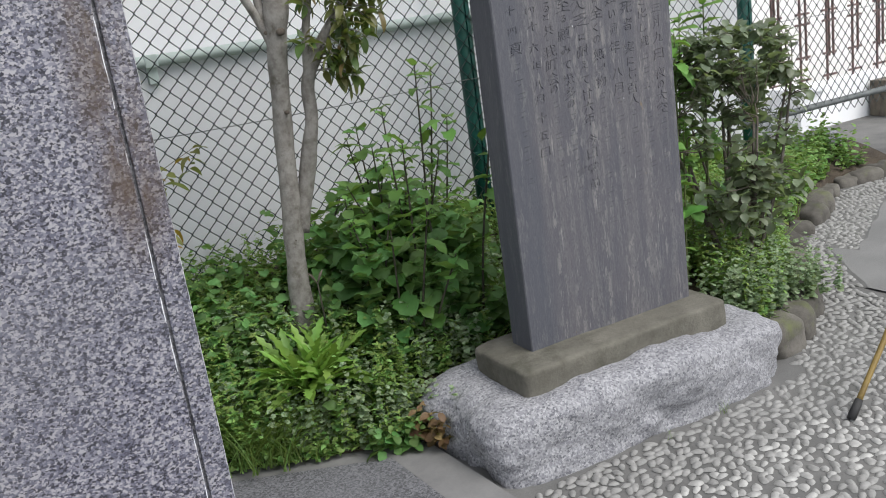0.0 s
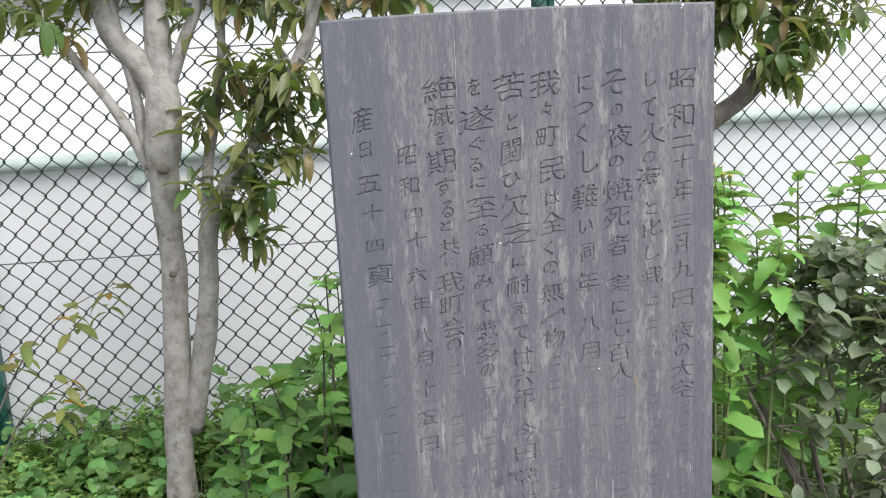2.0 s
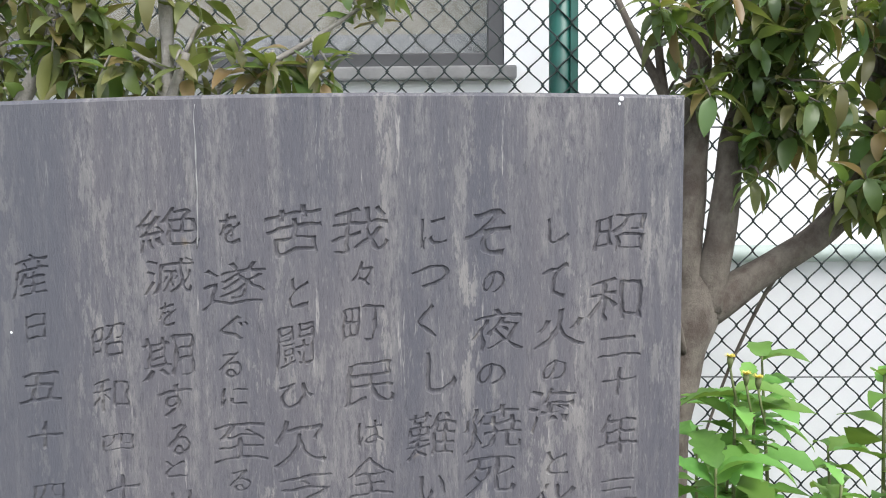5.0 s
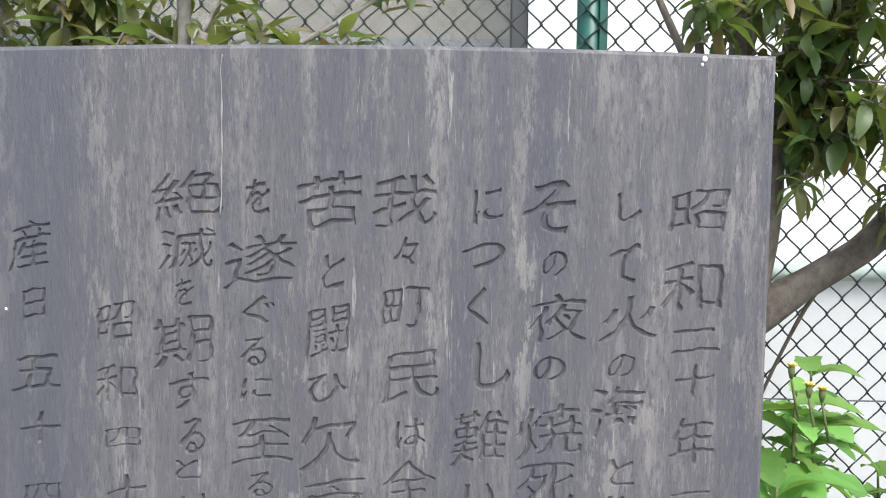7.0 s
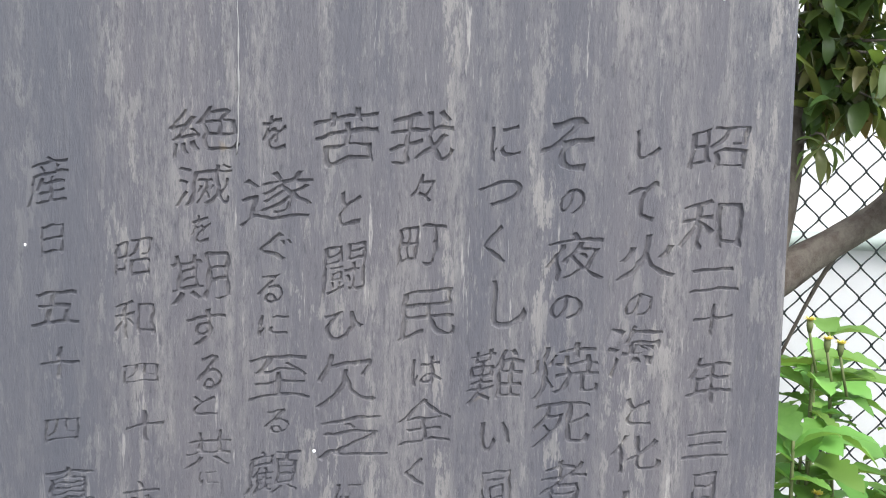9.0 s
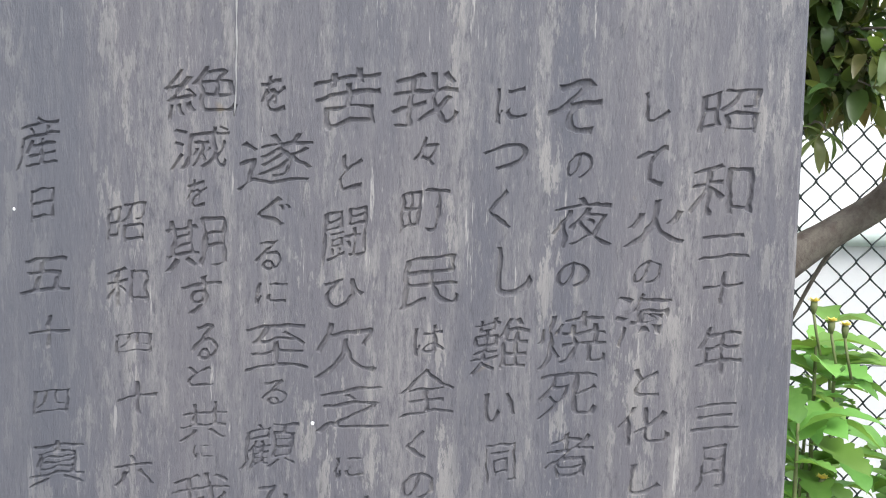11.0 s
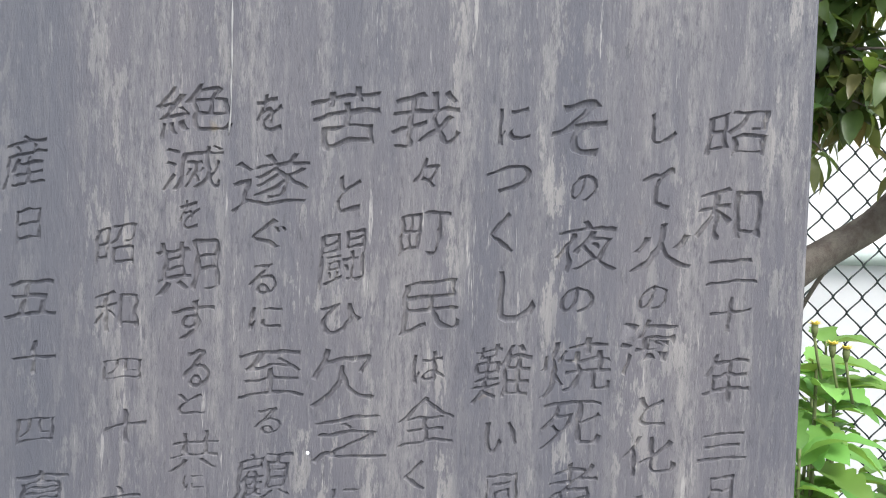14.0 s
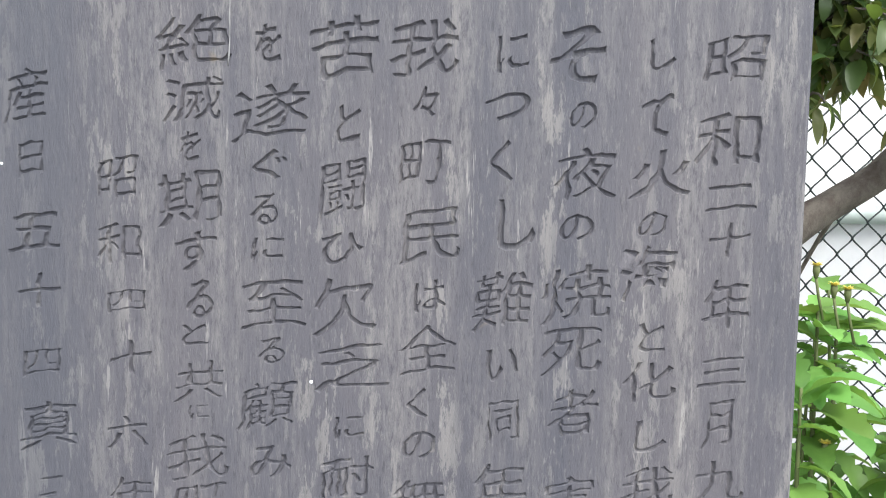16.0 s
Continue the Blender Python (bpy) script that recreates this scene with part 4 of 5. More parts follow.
left_tree = tree("smooth_barked_tree", "small pale smooth-barked tree forking above two stems", 
     [(-0.875, 0.885, 0.30, 0.052), (-0.868, 0.872, 0.5, 0.044), (-0.85, 0.862, 0.75, 0.039), (-0.812, 0.85, 1.2, 0.036), (-0.797, 0.80, 1.48, 0.037), (-0.787, 0.79, 1.56, 0.047), (-0.775, 0.79, 1.66, 0.045), (-0.772, 0.80, 1.74, 0.036)],
     [[(-0.775, 0.80, 1.68, 0.036), (-0.83, 0.80, 1.78, 0.032), (-0.90, 0.81, 1.90, 0.028), (-0.95, 0.84, 2.35, 0.016)],
      [(-0.772, 0.80, 1.70, 0.036), (-0.775, 0.81, 1.85, 0.032), (-0.775, 0.84, 2.05, 0.026), (-0.76, 0.88, 2.4, 0.014)],
      [(-0.768, 0.795, 1.68, 0.020), (-0.715, 0.78, 1.80, 0.016), (-0.64, 0.80, 1.98, 0.012), (-0.58, 0.84, 2.3, 0.008)],
      [(-0.80, 0.81, 1.40, 0.018), (-0.835, 0.80, 1.52, 0.017), (-0.90, 0.80, 1.66, 0.014), (-0.98, 0.80, 1.79, 0.011), (-1.06, 0.80, 1.93, 0.007)],
      [(-0.835, 0.80, 1.52, 0.016), (-0.845, 0.80, 1.70, 0.014), (-0.87, 0.80, 1.88, 0.011), (-0.90, 0.8, 2.2, 0.007)],
      [(-0.815, 0.87, 0.74, 0.032), (-0.77, 0.85, 0.92, 0.030), (-0.715, 0.81, 1.15, 0.028), (-0.70, 0.80, 1.32, 0.026), (-0.63, 0.77, 1.45, 0.023), (-0.55, 0.75, 1.56, 0.019), (-0.41, 0.71, 1.78, 0.014), (-0.34, 0.70, 1.95, 0.008)],
      [(-0.46, 0.725, 1.70, 0.014), (-0.39, 0.72, 1.80, 0.0135), (-0.38, 0.72, 1.92, 0.012), (-0.385, 0.73, 2.15, 0.011), (-0.40, 0.75, 2.6, 0.008)],
      [(-0.385, 0.72, 1.84, 0.008), (-0.26, 0.74, 1.90, 0.006), (-0.12, 0.76, 1.98, 0.005), (0.0, 0.78, 2.06, 0.003)],
      [(-0.90, 0.81, 1.90, 0.02), (-0.80, 0.85, 2.05, 0.014), (-0.62, 0.9, 2.15, 0.008)],
      [(-0.70, 0.80, 1.30, 0.020), (-0.68, 0.79, 1.5, 0.016), (-0.62, 0.79, 1.75, 0.012), (-0.60, 0.8, 2.0, 0.008)]],
     [((-0.55, 0.71, 1.60), (0.16, 0.10, 0.22), 16), ((-0.50, 0.72, 1.68), (0.20, 0.09, 0.14), 11), ((-0.62, 0.72, 1.46), (0.12, 0.08, 0.10), 6), ((-0.60, 0.69, 1.36), (0.09, 0.07, 0.09), 6), ((-0.45, 0.69, 1.74), (0.14, 0.08, 0.12), 6), ((-0.78, 0.86, 2.02), (0.26, 0.16, 0.15), 20), ((-0.92, 0.84, 2.12), (0.22, 0.15, 0.13), 14), ((-0.60, 0.80, 2.05), (0.14, 0.1, 0.1), 8), ((-1.05, 0.80, 1.93), (0.18, 0.12, 0.10), 9),
      ((-0.20, 0.75, 1.95), (0.16, 0.07, 0.10), 10), ((-0.02, 0.76, 2.05), (0.08, 0.06, 0.06), 3), ((-0.50, 0.76, 1.94), (0.16, 0.08, 0.09), 10), ((-0.45, 0.8, 2.15), (0.4, 0.14, 0.12), 12), ((-0.42, 0.75, 1.99), (0.36, 0.10, 0.09), 9)],
     TREE_LEAVES + OLIVE_LEAVES + OLIVE_LEAVES, BARK, BARK, 8, 0.78, 0.02)

for x, y, z, r in ((-0.806, 0.803, 1.213, 0.011), (-0.79, 0.752, 1.505, 0.016), (-0.83, 0.79, 1.51, 0.013), (-0.855, 0.83, 0.72, 0.008)):
    part("knot", stone_block("knot", x - r, x + r, y - 0.6 * r, y + 0.8 * r, z - 0.8 * r, z + 0.8 * r, BARK_DARK, 2.2, 0.003, z * 9, 6), left_tree, "dark scar of a lost branch")

tree("brown_barked_tree", "broad-leaved tree with a low fork of brown limbs", 
     [(0.565, 1.0, 0.30, 0.068), (0.585, 1.02, 0.7, 0.054), (0.61, 1.03, 1.05, 0.050), (0.645, 1.04, 1.3, 0.050), (0.68, 1.05, 1.43, 0.054), (0.695, 1.05, 1.50, 0.036), (0.70, 1.05, 1.53, 0.010)],
     [[(0.675, 1.05, 1.42, 0.040), (0.66, 1.05, 1.55, 0.034), (0.668, 1.05, 1.75, 0.030), (0.68, 1.05, 1.95, 0.026), (0.68, 1.08, 2.5, 0.016)],
      [(0.70, 1.04, 1.42, 0.038), (0.725, 1.03, 1.58, 0.032), (0.75, 1.04, 1.78, 0.027), (0.785, 1.05, 1.95, 0.024), (0.82, 1.1, 2.5, 0.016)],
      [(0.70, 1.05, 1.42, 0.044), (0.79, 1.05, 1.475, 0.037), (0.87, 1.05, 1.53, 0.033), (0.95, 1.04, 1.585, 0.030), (1.02, 1.05, 1.67, 0.027), (1.065, 1.05, 1.83, 0.022), (1.1, 1.08, 2.4, 0.014)],
      [(0.665, 1.05, 1.68, 0.013), (0.60, 1.03, 1.88, 0.011), (0.54, 1.03, 2.0, 0.009), (0.48, 1.05, 2.14, 0.006)],
      [(0.60, 1.03, 1.88, 0.010), (0.575, 1.02, 2.05, 0.009), (0.56, 1.02, 2.3, 0.006)],
      [(0.64, 1.0, 1.33, 0.010), (0.615, 0.97, 1.42, 0.008), (0.60, 0.96, 1.52, 0.005)],
      [(0.93, 1.08, 1.57, 0.006), (0.87, 1.14, 1.44, 0.005), (0.80, 1.18, 1.25, 0.004), (0.74, 1.2, 1.05, 0.003)]],
     [((0.83, 0.92, 1.82), (0.15, 0.09, 0.13), 14), ((1.03, 0.92, 1.72), (0.14, 0.10, 0.12), 14), ((0.98, 0.95, 1.93), (0.26, 0.13, 0.15), 24), ((0.70, 0.95, 2.06), (0.2, 0.12, 0.14), 13), ((0.93, 0.9, 2.12), (0.34, 0.12, 0.16), 17), ((0.74, 0.93, 1.86), (0.12, 0.08, 0.12), 8), ((1.2, 0.95, 1.9), (0.15, 0.12, 0.2), 12), ((0.98, 0.95, 2.04), (0.36, 0.12, 0.10), 15)],
     TREE_LEAVES + OLIVE_LEAVES, BARK_MID, BARK_MID, 9, 0.80, 0.15)


def weed(name, label, x, y, top, meshes, stem, count, lean=0.12, size=1.0, z0=None, group="", bare=0.18):
    """A single-stemmed weed with leaves set spirally, larger below."""
    z0 = soil_z(x, y) - 0.02 if z0 is None else z0
    t = thing(name, label, "weed", (x, y, z0), group)
    dx, dy = RNG.uniform(-lean, lean, 2)
    line = [(x, y, z0, 0.0055), (x + dx * 0.3, y + dy * 0.3, z0 + (top - z0) * 0.4, 0.0045), (x + dx * 0.8, y + dy * 0.8, z0 + (top - z0) * 0.8, 0.0034), (x + dx, y + dy, top - 0.02, 0.002)]
    p, r = smooth_line(line, 4)
    part("stem", tube("stem", p, r, stem, 6), t)
    for i in range(count):
        s = min(1.0, max(0.6 * bare, bare + (1 - bare) * (i + 0.5 + RNG.uniform(-1.2, 1.2)) / count))
        k = min(int(s * (len(p) - 1)), len(p) - 2)
        f = s * (len(p) - 1) - k
        at = Vector(p[k]).lerp(Vector(p[k + 1]), f)
        ang = i * 2.4 + RNG.uniform(-0.9, 0.9)
        up = RNG.uniform(-0.35, 0.45) + 0.6 * s ** 4
        d = Vector((math.cos(ang), math.sin(ang), up + RNG.uniform(-0.25, 0.2)))
        leaf_object(meshes[RNG.randint(len(meshes))], facing(at, d, RNG.uniform(-0.3, 0.3), size * (1.3 - 0.6 * s) * RNG.uniform(0.45, 1.25)), t)
    return t


WEED = "tall leafy green weed growing behind the slab"
for i in range(24):
    u = RNG.uniform(0, 1)
    x, y = -0.68 + 0.52 * u, RNG.uniform(0.45, 1.3)
    top = 0.70 + 0.42 * u + RNG.uniform(-0.16, 0.14)
    weed("tall_weed", WEED, x, y, top, [DEEP_LEAVES, BRIGHT_LEAVES, DEEP_LEAVES + JAGGED_LEAVES][RNG.randint(3)], STEM_DARK, RNG.randint(12, 19), 0.2, 1.05, group="weeds behind the slab")
for x, y, top in ((-0.30, 0.80, 1.34), (-0.24, 0.92, 1.30), (-0.40, 0.78, 1.18), (-0.46, 0.62, 1.05)):
    weed("tall_weed", WEED, x, y, top, BRIGHT_LEAVES, STEM_DARK, 18, 0.1, 0.95, group="weeds behind the slab")
WEED_R = "bright green tall weed beside the slab"
for x, y, top in ((0.50, 0.40, 1.30), (0.66, 0.62, 1.38), (0.78, 0.72, 1.40), (0.90, 0.58, 1.42), (0.98, 0.5, 1.44), (0.72, 0.45, 1.22), (0.60, 0.72, 1.28), (1.02, 0.72, 1.34), (0.84, 0.45, 1.26), (0.56, 0.55, 1.15), (0.48, 0.3, 1.0), (0.66, 0.32, 0.95), (1.1, 0.62, 1.2), (0.53, 0.24, 0.75), (0.93, 0.8, 1.2)):
    weed("tall_weed", WEED_R, x, y, top, BRIGHT_LEAVES + JAGGED_LEAVES, STEM_GREEN, RNG.randint(16, 22), 0.07, 1.15, group="weeds beside the slab", bare=0.35)


def flower(x, y, z, r):
    """A small flower head of narrow yellow petals on a green cup."""
    t = thing("flower_head", "small yellow flower head on a tall weed", "flower", (x, y, z), "yellow flowers")
    v, f = leaf_data(r, r * 0.45, "oval", 3, 0.1, 0.2)
    mats = [Matrix.Translation((x, y, z)) @ Matrix.Rotation(a, 4, "Z") @ Matrix.Rotation(0.5 + 0.3 * (i % 2), 4, "X") for i, a in enumerate(np.arange(0, 6.28, 0.42))]
    part("petals", joined_leaves("petals", (v, f), mats, PETAL), t)
    part("cup", tube("cup", [(x, y, z - 0.015), (x, y, z - 0.006), (x, y, z + 0.001)], [0.0025, 0.0048, 0.0045], STEM_GREEN, 8), t)
    part("stalk", tube("stalk", [(x + 0.012, y, z - 0.07), (x + 0.005, y, z - 0.04), (x, y, z - 0.013)], [0.002, 0.002, 0.002], STEM_GREEN, 5), t)


thistle = weed("flowering_weed", "sow thistle with yellow flowers beside the slab", 0.555, 0.38, 1.42, [leaf_mesh("leaf", LEAF_BRIGHT, 0.135, 0.058, "lobed", 15, 0.45, c) for c in (0.6, 1.2)], STEM_GREEN, 22, 0.03, 1.0, bare=0.55)
for x, y, top in ((0.50, 0.30, 1.33), (0.61, 0.44, 1.40), (0.66, 0.34, 1.30)):
    weed("flowering_weed", "tall sow thistle with broad lobed leaves beside the slab", x, y, top, [leaf_mesh("leaf", LEAF_BRIGHT, 0.135, 0.058, "lobed", 15, 0.45, c) for c in (0.7, 1.3)], STEM_GREEN, 20, 0.03, 1.0, group="sow thistles beside the slab", bare=0.6)
for x, y, z in ((0.58, 0.37, 1.445), (0.563, 0.372, 1.45), (0.54, 0.375, 1.475), (0.548, 0.34, 1.25)):
    flower(x, y, z - 0.018, 0.010)


# ---- grey-leaved shrub ----
def shrub():
    t = thing("grey_leaved_shrub", "twiggy shrub with dull grey-green leaves", "shrub", (0.98, 0.32, 0.15))
    lines = []
    for i in range(15):
        a = RNG.uniform(0, 6.28)
        b = Vector((0.98 + 0.05 * math.cos(a), 0.32 + 0.04 * math.sin(a), soil_z(0.98, 0.32) - 0.02))
        e = Vector((0.98 + 0.36 * math.cos(a), 0.36 + 0.2 * math.sin(a), RNG.uniform(0.75, 1.1)))
        m = b.lerp(e, 0.5) + Vector(RNG.uniform(-0.06, 0.06, 3))
        p, r = smooth_line([(*b, 0.011), (*m, 0.008), (*e, 0.004)], 6)
        part("branch", tube("branch", p, r, BARK_MID, 6), t)
        lines.append(p)
    twigs = []
    for (c, s, n) in (((1.02, 0.34, 1.15), (0.34, 0.17, 0.14), 105), ((1.22, 0.32, 0.92), (0.19, 0.15, 0.2), 36), ((1.0, 0.2, 0.55), (0.25, 0.12, 0.15), 26), ((0.84, 0.27, 0.98), (0.16, 0.11, 0.2), 40), ((0.88, 0.2, 0.62), (0.2, 0.1, 0.22), 34), ((1.25, 0.42, 0.6), (0.18, 0.15, 0.2), 16)):
        for _ in range(n):
            q = RNG.normal(0, 1, 3)
            q = q / np.linalg.norm(q) * RNG.uniform(0.4, 1) ** 0.5
            tip = Vector([c[k] + q[k] * s[k] for k in range(3)])
            root = nearest(lines, tip)
            root = tip.lerp(root, min(1.0, 0.13 / max((tip - root).length, 0.01)))
            p, r = smooth_line([(*root, 0.003), *[(*(root.lerp(tip, 0.5) + Vector(RNG.uniform(-0.02, 0.02, 3))), 0.0024)], (*tip, 0.0015)], 3)
            twigs.append((p, r))
            whorl(tip, (tip - root) + Vector((0, 0, 0.08)), SHRUB_LEAVES, 6, t, 0.9, 0.1, RNG.uniform(0.9, 1.25))
    tagged(part("brushwood", tubes("brushwood", twigs, BARK_DARK, 4), t), kind="stuff")
    finish_leaves(t)


shrub()

# ---- plant by the fence post ----
spindly = thing("spindly_bush", "spindly bush with yellowing leaves by the fence post", "bush", (-1.62, 1.25, 0.3))
LINES = [[(-1.64, 1.24, 0.32, 0.008), (-1.60, 1.22, 0.8, 0.006), (-1.52, 1.2, 1.05, 0.004), (-1.47, 1.2, 1.12, 0.003)],
         [(-1.62, 1.26, 0.32, 0.008), (-1.48, 1.26, 0.72, 0.006), (-1.30, 1.26, 0.98, 0.004), (-1.08, 1.27, 1.10, 0.002)],
         [(-1.60, 1.25, 0.32, 0.007), (-1.42, 1.24, 0.68, 0.005), (-1.25, 1.24, 0.80, 0.003)],
         [(-1.66, 1.24, 0.32, 0.008), (-1.70, 1.22, 0.8, 0.006), (-1.66, 1.2, 1.12, 0.003)],
         [(-1.68, 1.26, 0.32, 0.012), (-1.82, 1.22, 1.0, 0.011), (-1.80, 1.2, 1.45, 0.009), (-1.62, 1.2, 1.60, 0.006), (-1.47, 1.2, 1.70, 0.004)]]
for line in LINES:
    p, r = smooth_line(line, 5)
    part("stem", tube("stem", p, [0.55 * k for k in r], BARK_DARK, 6), spindly)
for (x, y, z), n in (((-1.47, 1.2, 1.12), 9), ((-1.53, 1.2, 1.06), 7), ((-1.38, 1.26, 0.93), 5), ((-1.25, 1.24, 0.80), 9), ((-1.08, 1.27, 1.10), 5), ((-1.66, 1.2, 1.12), 8), ((-1.2, 1.26, 1.03), 4)):
    whorl((x, y, z), (0.3, 0, 0.8), YELLOW_LEAVES, n + 3, spindly, 0.9, 0.5, 1.15)
for (x, y, z), n in (((-1.47, 1.2, 1.70), 9), ((-1.54, 1.18, 1.62), 8), ((-1.60, 1.2, 1.72), 7), ((-1.7, 1.18, 1.6), 7)):
    whorl((x, y, z), (0.5, 0, 0.6), OLIVE_LEAVES, n, spindly, 0.9, 0.3, 0.95)

# ---- low plants in the bed ----
rosette = thing("dandelion", "large bright rosette of jagged leaves in the bed", "weed", (-0.97, 0.57, soil_z(-0.97, 0.57)))
for i in range(140):
    a = i * 2.4 + RNG.uniform(-0.3, 0.3)
    up = 0.25 + 2.3 * (i / 140) + RNG.uniform(-0.15, 0.4)
    leaf_object(ROSETTE_LEAVES[i % 3], facing((-0.97 + 0.06 * math.cos(a * 1.7), 0.57 + 0.05 * math.sin(a * 1.7), soil_z(-0.97, 0.57) + 0.09), (math.cos(a), math.sin(a), up), RNG.uniform(-0.8, 0.8), RNG.uniform(0.6, 1.4)), rosette)


def in_bed(x, y):
    if not edge_y(x) + 0.015 < y < 1.8 or (x + 0.97) ** 2 + (y - 0.53) ** 2 < 0.020:
        return False
    return not (-0.68 < x < 0.68 and y < 0.38)


def scatter(n, x0, x1, y0, y1, dense=None):
    out = []
    while len(out) < n:
        x, y = RNG.uniform(x0, x1), RNG.uniform(y0, y1)
        if in_bed(x, y) and (dense is None or noise.noise(Vector((x * 2.3, y * 2.3, dense))) > RNG.uniform(-0.5, 0.35)):
            out.append((x, y, soil_z(x, y)))
    return out


def clump_mats(spots, tiers, per, height, size):
    """Small plants: tiers of leaf pairs up a short stem."""
    mats = []
    for x, y, z in spots:
        h = height * RNG.uniform(0.5, 1.25)
        lx, ly = RNG.uniform(-0.03, 0.03, 2)
        for t in range(tiers):
            s = (t + 0.6) / tiers
            for k in range(per):
                a = k * 6.283 / per + t * 0.9 + RNG.uniform(-0.4, 0.4)
                p = (x + lx * s, y + ly * s, z + h * s)
                mats.append(facing(p, (math.cos(a), math.sin(a), RNG.uniform(-0.35, 1.0)), RNG.uniform(-0.7, 0.7), size * (1.2 - 0.55 * s) * RNG.uniform(0.5, 1.25)))
    return mats


def stuff(name, data, label, category):
    return tagged(new(name, data), label, category, kind="stuff")


def edge_spots(n, x0, x1, d0, d1):
    return [(x, edge_y(x) + RNG.uniform(d0, d1), 0.04) for x in RNG.uniform(x0, x1, n)]


def round_spots(n, x, y, z, sx, sy):
    return [(x + RNG.normal(0, sx), y + RNG.normal(0, sy), z) for _ in range(n)]


stuff("ground_cover", joined_leaves("ground_cover", leaf_data(0.030, 0.022, "round", 3, 0.25, 0.5), clump_mats(scatter(1600, -3.0, 3.4, -0.1, 1.8), 5, 4, 0.16, 0.95) + clump_mats(scatter(420, 1.5, 3.4, 0.6, 1.8), 6, 4, 0.24, 1.25) + clump_mats(edge_spots(170, -1.7, -0.64, -0.03, 0.16), 4, 4, 0.11, 0.85), COVER_A), "dense low green weeds over the soil", "weeds")
stuff("fine_weeds", joined_leaves("fine_weeds", leaf_data(0.024, 0.011, "lance", 3, 0.25, 0.5), clump_mats(scatter(1500, -2.4, 2.6, -0.1, 1.5, 11.0), 8, 4, 0.25, 1.25) + clump_mats(edge_spots(330, -1.5, -0.62, -0.02, 0.3), 6, 4, 0.17, 1.0), COVER_C), "fine yellow-green weeds among the ground cover", "weeds")
NETTLES = scatter(850, -2.0, 2.2, -0.1, 1.1, 4.0)
stuff("pale_ground_cover", joined_leaves("pale_ground_cover", leaf_data(0.021, 0.021, "round", 3, 0.2, 0.6), clump_mats(NETTLES, 7, 5, 0.2, 1.05) + clump_mats(round_spots(44, -0.50, 0.47, 0.19, 0.08, 0.05), 7, 4, 0.25, 1.3) + clump_mats(edge_spots(210, -1.15, -0.6, 0.0, 0.24), 7, 4, 0.18, 1.1) + clump_mats([(RNG.uniform(0.60, 1.25), RNG.uniform(0.0, 0.25), 0.10) for _ in range(150)], 7, 4, 0.24, 1.05), COVER_B), "soft grey-green dead nettles among the weeds", "weeds")
stuff("broad_leaf_cover", joined_leaves("broad_leaf_cover", leaf_data(0.085, 0.074, "round", 6, 0.3, 0.8), clump_mats(scatter(110, -0.85, 1.4, 0.45, 1.5), 5, 3, 0.32, 0.9) + clump_mats(scatter(105, -0.70, -0.15, 0.42, 1.15), 6, 3, 0.42, 1.15) + clump_mats(scatter(120, -2.2, -0.95, 0.75, 1.5), 4, 3, 0.28, 0.8) + clump_mats(scatter(60, -1.5, -0.7, 0.35, 0.9), 3, 3, 0.2, 0.6) + clump_mats(round_spots(9, -0.80, 0.235, 0.03, 0.06, 0.03), 3, 4, 0.10, 0.6), COVER_D), "broad-leaved green weeds filling the bed", "weeds")


def grass_mats(spots, height):
    mats = []
    for x, y, z in spots:
        for _ in range(9):
            a = RNG.uniform(0, 6.28)
            mats.append(facing((x + RNG.uniform(-0.015, 0.015), y + RNG.uniform(-0.015, 0.015), z), (math.cos(a) * 0.35, math.sin(a) * 0.35, 1.0), RNG.uniform(-1, 1), height * RNG.uniform(0.5, 1.2)))
    return mats


stuff("grass_tufts", joined_leaves("grass_tufts", leaf_data(1.0, 0.022, "blade", 4, 0.3, 1.0), grass_mats(scatter(330, -2.2, 2.6, 0.0, 1.7), 0.22) + grass_mats(round_spots(120, -1.20, 0.54, 0.05, 0.08, 0.08), 0.24) + grass_mats(edge_spots(60, -1.4, -0.7, 0.0, 0.12), 0.12) + grass_mats([(-0.06, -0.31, 0.0), (0.20, -0.30, 0.0), (0.23, -0.29, 0.0)], 0.06), GRASS), "thin tufts of grass among the weeds", "grass")

RED = leaf_mat("reddish_leaf", (0.12, 0.055, 0.03), (0.24, 0.16, 0.08), 0.3, 0.02, 0.6, True)
stuff("dry_weeds", joined_leaves("dry_weeds", leaf_data(0.06, 0.035, "oval", 4, 0.3, 0.8), clump_mats([(-0.66 + RNG.normal(0, 0.035), 0.18 + RNG.normal(0, 0.04), 0.05) for _ in range(16)], 3, 4, 0.12, 1.0), RED), "reddish dry weeds beside the base boulder", "weeds")

stake = thing("plant_stake", "thin dark stake with a dry forked tip by the tree", "stake", (-0.83, 0.73, 0.25))
part("rod", tube("rod", [(-0.83, 0.73, 0.22), (-0.832, 0.732, 0.45), (-0.834, 0.735, 0.56)], [0.004, 0.0035, 0.003], STEM_DARK, 6), stake)
for s in (-1, 1):
    part("tip", tube("tip", [(-0.834, 0.735, 0.555), (-0.834 + s * 0.018, 0.735, 0.59), (-0.834 + s * 0.03, 0.735, 0.605)], [0.003, 0.006, 0.002], BARK_DARK, 5), stake)

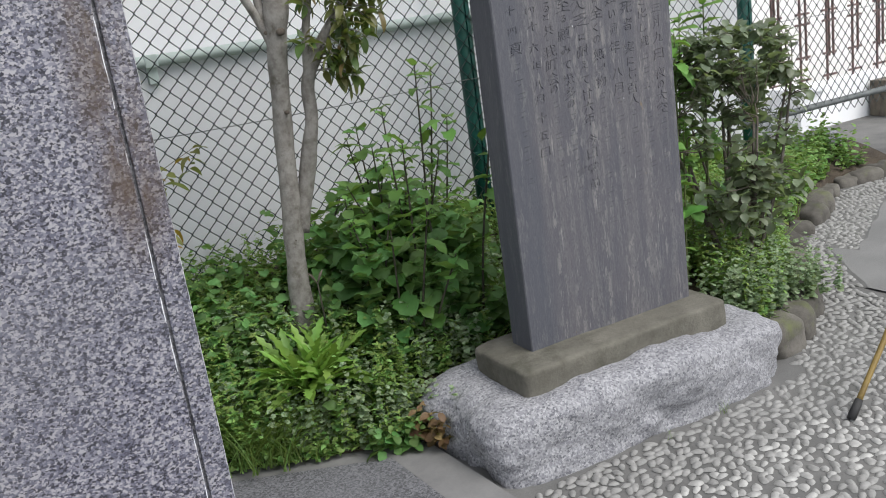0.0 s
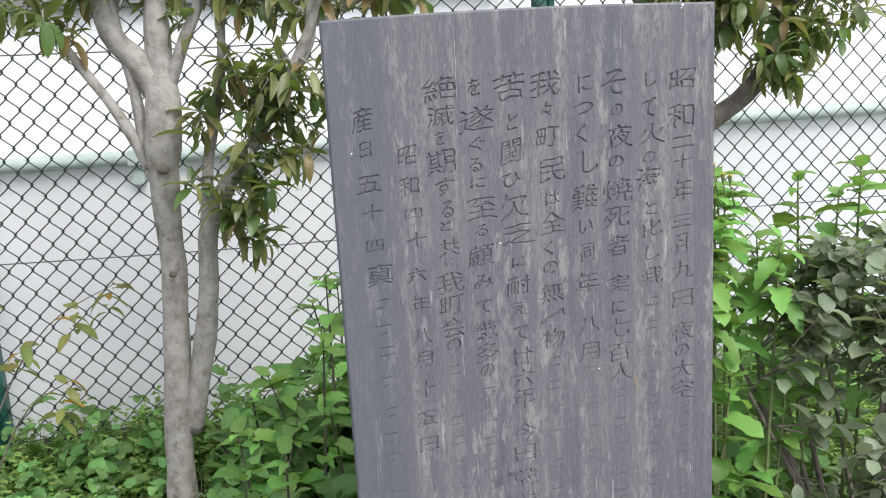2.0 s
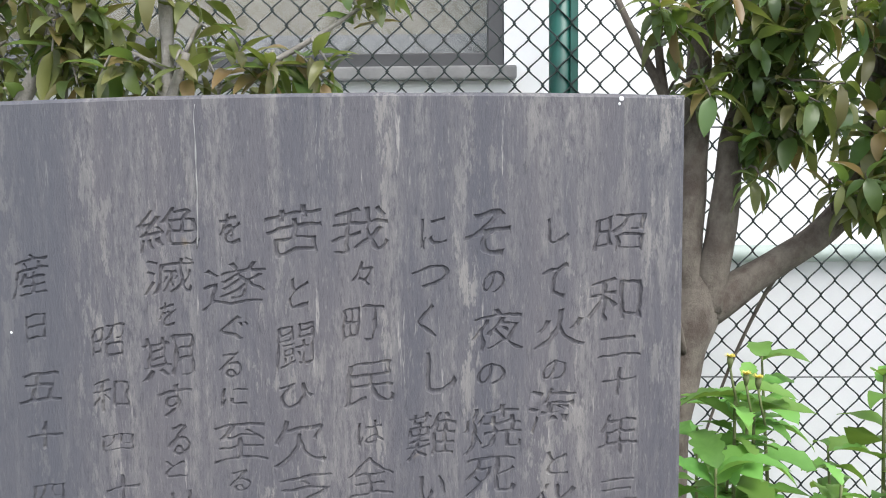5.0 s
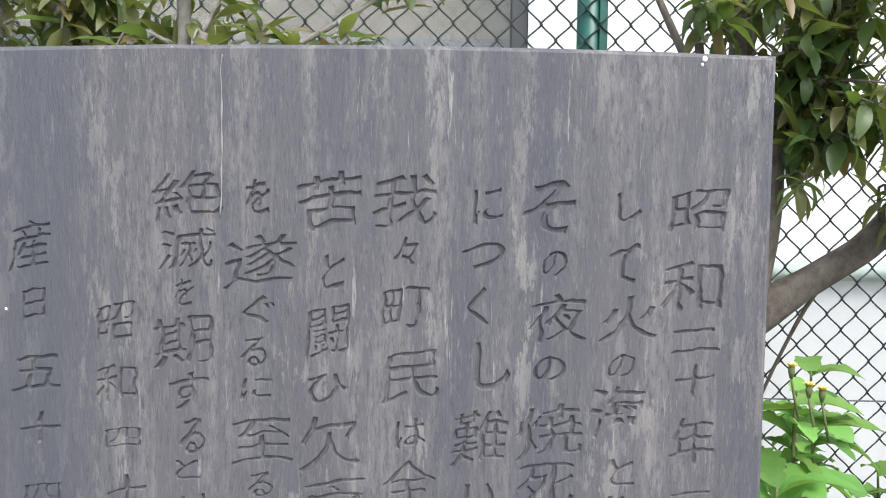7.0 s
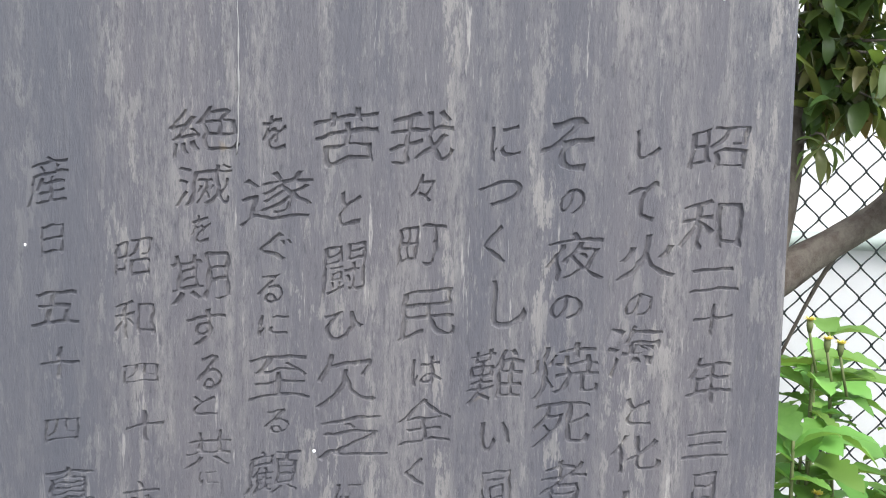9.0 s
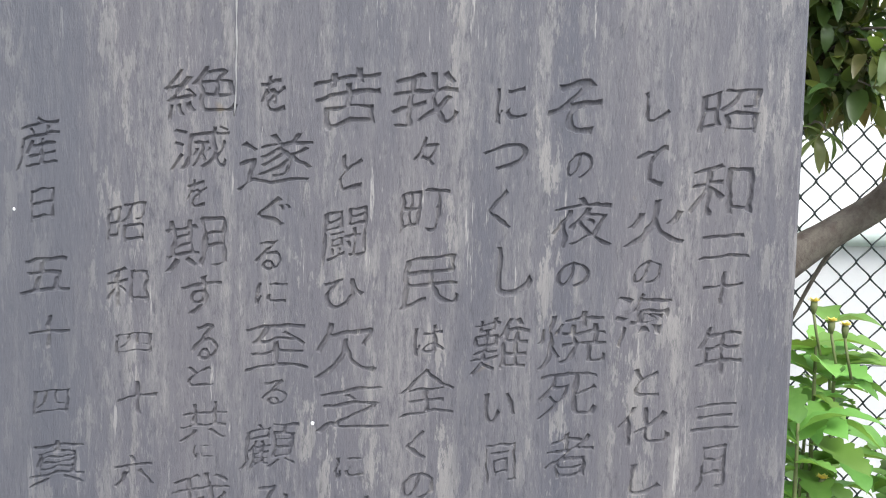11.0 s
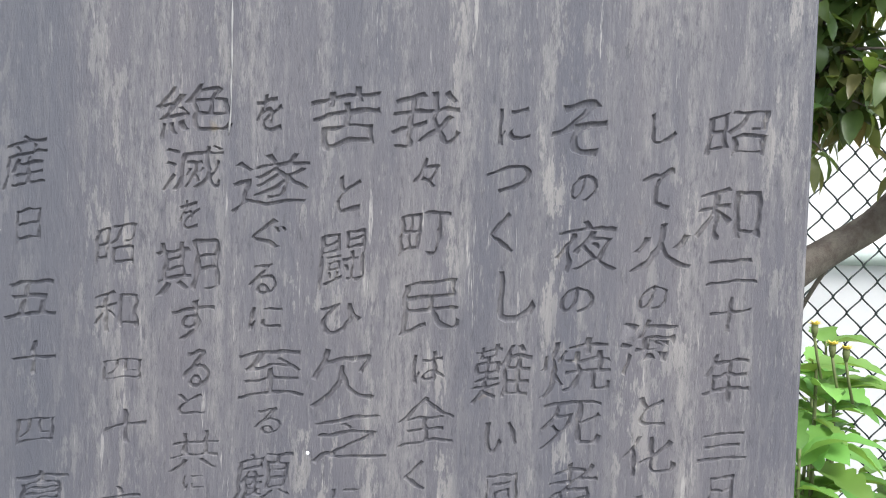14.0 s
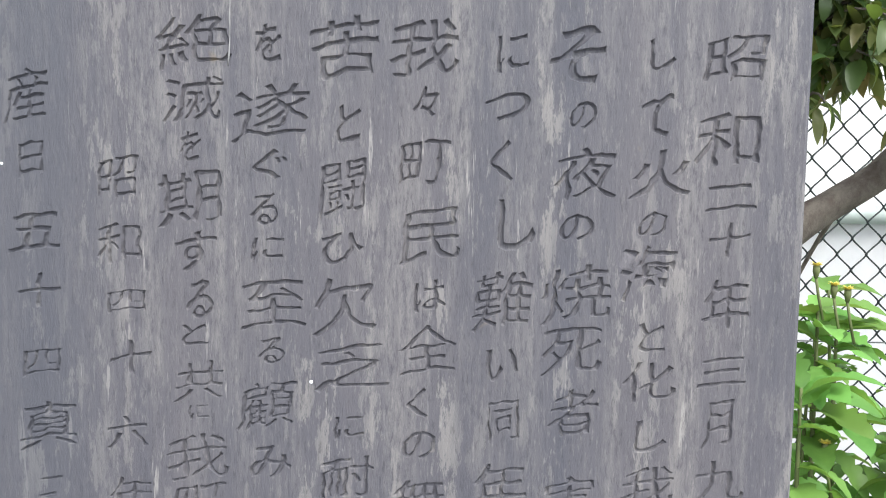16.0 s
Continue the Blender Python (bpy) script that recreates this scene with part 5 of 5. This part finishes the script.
# ---- leaning bamboo pole ----
pole = thing("bamboo_pole", "yellow bamboo pole leaning with a black rubber foot", "pole", (0.454, -0.624, 0))
PA, PB = Vector((0.454, -0.624, 0.006)), Vector((1.30, -0.53, 0.88))
n = 24
part("shaft", tube("shaft", [PA.lerp(PB, 0.05 + 0.95 * i / n) for i in range(n + 1)], [0.0095 + (0.0014 if i % 6 == 0 else 0) for i in range(n + 1)], BAMBOO, 10), pole)
part("rubber_foot", tube("rubber_foot", [PA, PA.lerp(PB, 0.03), PA.lerp(PB, 0.06)], [0.0145, 0.0145, 0.013], BLACK, 10), pole)

# ---- beyond the fence's end ----
tagged(new("wall_east", boxed("wall_east", 2.68, 16, 4.5, 4.7, -0.2, 4.5, CREAM, 0.0)), "pale cream wall across the far yard", "wall", kind="structure")
tagged(new("low_wall", boxed("low_wall", 2.80, 12, 2.98, 3.14, -0.1, 0.40, WALL_WHITE, 0.01)), "low white wall in front of the railings", "wall", kind="structure")


def railing(x0):
    t = thing("railing", "brown metal railing with paired bars and short crosspieces", "railing", (x0 + 0.7, 3.06, 0.40), "railing panels on the low wall")
    part("handrail", boxed("handrail", x0, x0 + 1.4, 3.03, 3.09, 1.30, 1.345, CREAM, 0.008), t, "pale handrail")
    for k in range(4):
        x = x0 + 0.06 + k * 0.35
        for dx in (0.0, 0.075) if k % 2 else (0.0, 0.03, 0.085):
            part("bar", boxed("bar", x + dx, x + dx + 0.013, 3.05, 3.07, 0.397 if dx < 0.01 else 0.62, 1.30, BROWN_METAL, 0.003), t)
        for z in (0.44, 0.64, 0.93, 1.02):
            part("crosspiece", boxed("crosspiece", x - 0.05, x + 0.13, 3.052, 3.068, z, z + 0.02, BROWN_METAL, 0.003), t)


for i in range(5):
    railing(3.6 + i * 1.4)
pillar = thing("gate_pillar", "squat white gate pillar at the far yard", "pillar", (4.3, 2.75, 0))
part("shaft", boxed("shaft", 4.14, 4.42, 2.6, 2.9, 0.0, 0.42, WALL_WHITE, 0.01), pillar)
part("cap", boxed("cap", 4.11, 4.45, 2.57, 2.93, 0.42, 0.47, WALL_WHITE, 0.01), pillar)
planter = thing("brown_planter", "brown wooden box planter beside the pillar", "planter", (5.5, 2.75, 0))
for k in range(4):
    part("plank", boxed("plank", 5.5, 5.9, 2.6, 2.62, 0.02 + k * 0.08, 0.09 + k * 0.08, BARK_DARK, 0.004), planter)
part("body", boxed("body", 5.5, 5.9, 2.622, 2.95, 0.0, 0.33, BARK_DARK, 0.006), planter)


# ---- pebbles set in the path ----
def pebble_mesh(seed):
    """A flat rounded pebble, half sunk."""
    rs = np.random.RandomState(seed)
    n = 9
    v = [(0, 0, 0.0058)]
    for ring, (r, z) in enumerate(((0.62, 0.0048), (1.0, -0.001))):
        for k in range(n):
            a = 6.283 * k / n
            rr = r * (1 + 0.14 * math.sin(a * 2 + seed) + 0.10 * math.sin(3 * a + seed * 2)) * rs.uniform(0.93, 1.07)
            v.append((0.021 * rr * math.cos(a), 0.0145 * rr * math.sin(a), z))
    f = [(0, 1 + k, 1 + (k + 1) % n) for k in range(n)] + [(1 + k, 1 + n + k, 1 + n + (k + 1) % n, 1 + (k + 1) % n) for k in range(n)]
    return v, f


PEBBLES = [mesh_of("pebble", *pebble_mesh(s), PEBBLE, True) for s in range(6)]


def pebble_spots():
    near, far = [], []
    step = 0.039
    for j in range(-36, 72):
        for i in range(-22, 130):
            x = i * step + (0.5 * step if j % 2 else 0) + RNG.uniform(-0.012, 0.012)
            y = j * step * 0.84 + RNG.uniform(-0.010, 0.010) - 0.3
            if x < -0.72 or x > 4.4 or y < -1.3 or y > edge_y(min(x, 3.3)) - 0.09:
                continue
            if (abs(x) < 0.68 and y > -0.285) or (x < -0.62 and y > -0.42):
                continue
            if x > 1.5 and y < edge_y(min(x, 3.4)) - 0.40:
                continue
            if RNG.rand() < 0.03:
                continue
            (near if x < 0.62 and y > -0.85 and len(near) < 300 else far).append((x, y))
    return near, far


NEAR, FAR = pebble_spots()
for x, y in NEAR:
    ob = bpy.data.objects.new("pebble", PEBBLES[RNG.randint(6)])
    scene.collection.objects.link(ob)
    ob.parent = GROUND
    s = RNG.uniform(0.8, 1.15)
    ob.matrix_basis = Matrix.Translation((x, y, 0.002)) @ Matrix.Rotation(RNG.normal(0.5, 0.6), 4, "Z") @ Matrix.Diagonal((s, s * RNG.uniform(0.85, 1.15), 1, 1))
fv, ff = pebble_mesh(2)
vs, fs = [], []
base_v = np.array(fv)
for x, y in FAR:
    a, s = RNG.normal(0.5, 0.6), RNG.uniform(0.8, 1.2)
    c, n2 = math.cos(a) * s, math.sin(a) * s
    o = len(vs)
    vs += [(x + c * p[0] - n2 * p[1], y + n2 * p[0] + c * p[1], p[2] + 0.002) for p in base_v]
    fs += [tuple(i + o for i in q) for q in ff]
far_pebbles = new("pebbles", mesh_of("pebbles", vs, fs, PEBBLE, True))
far_pebbles.parent = GROUND
tagged(far_pebbles, kind="stuff")
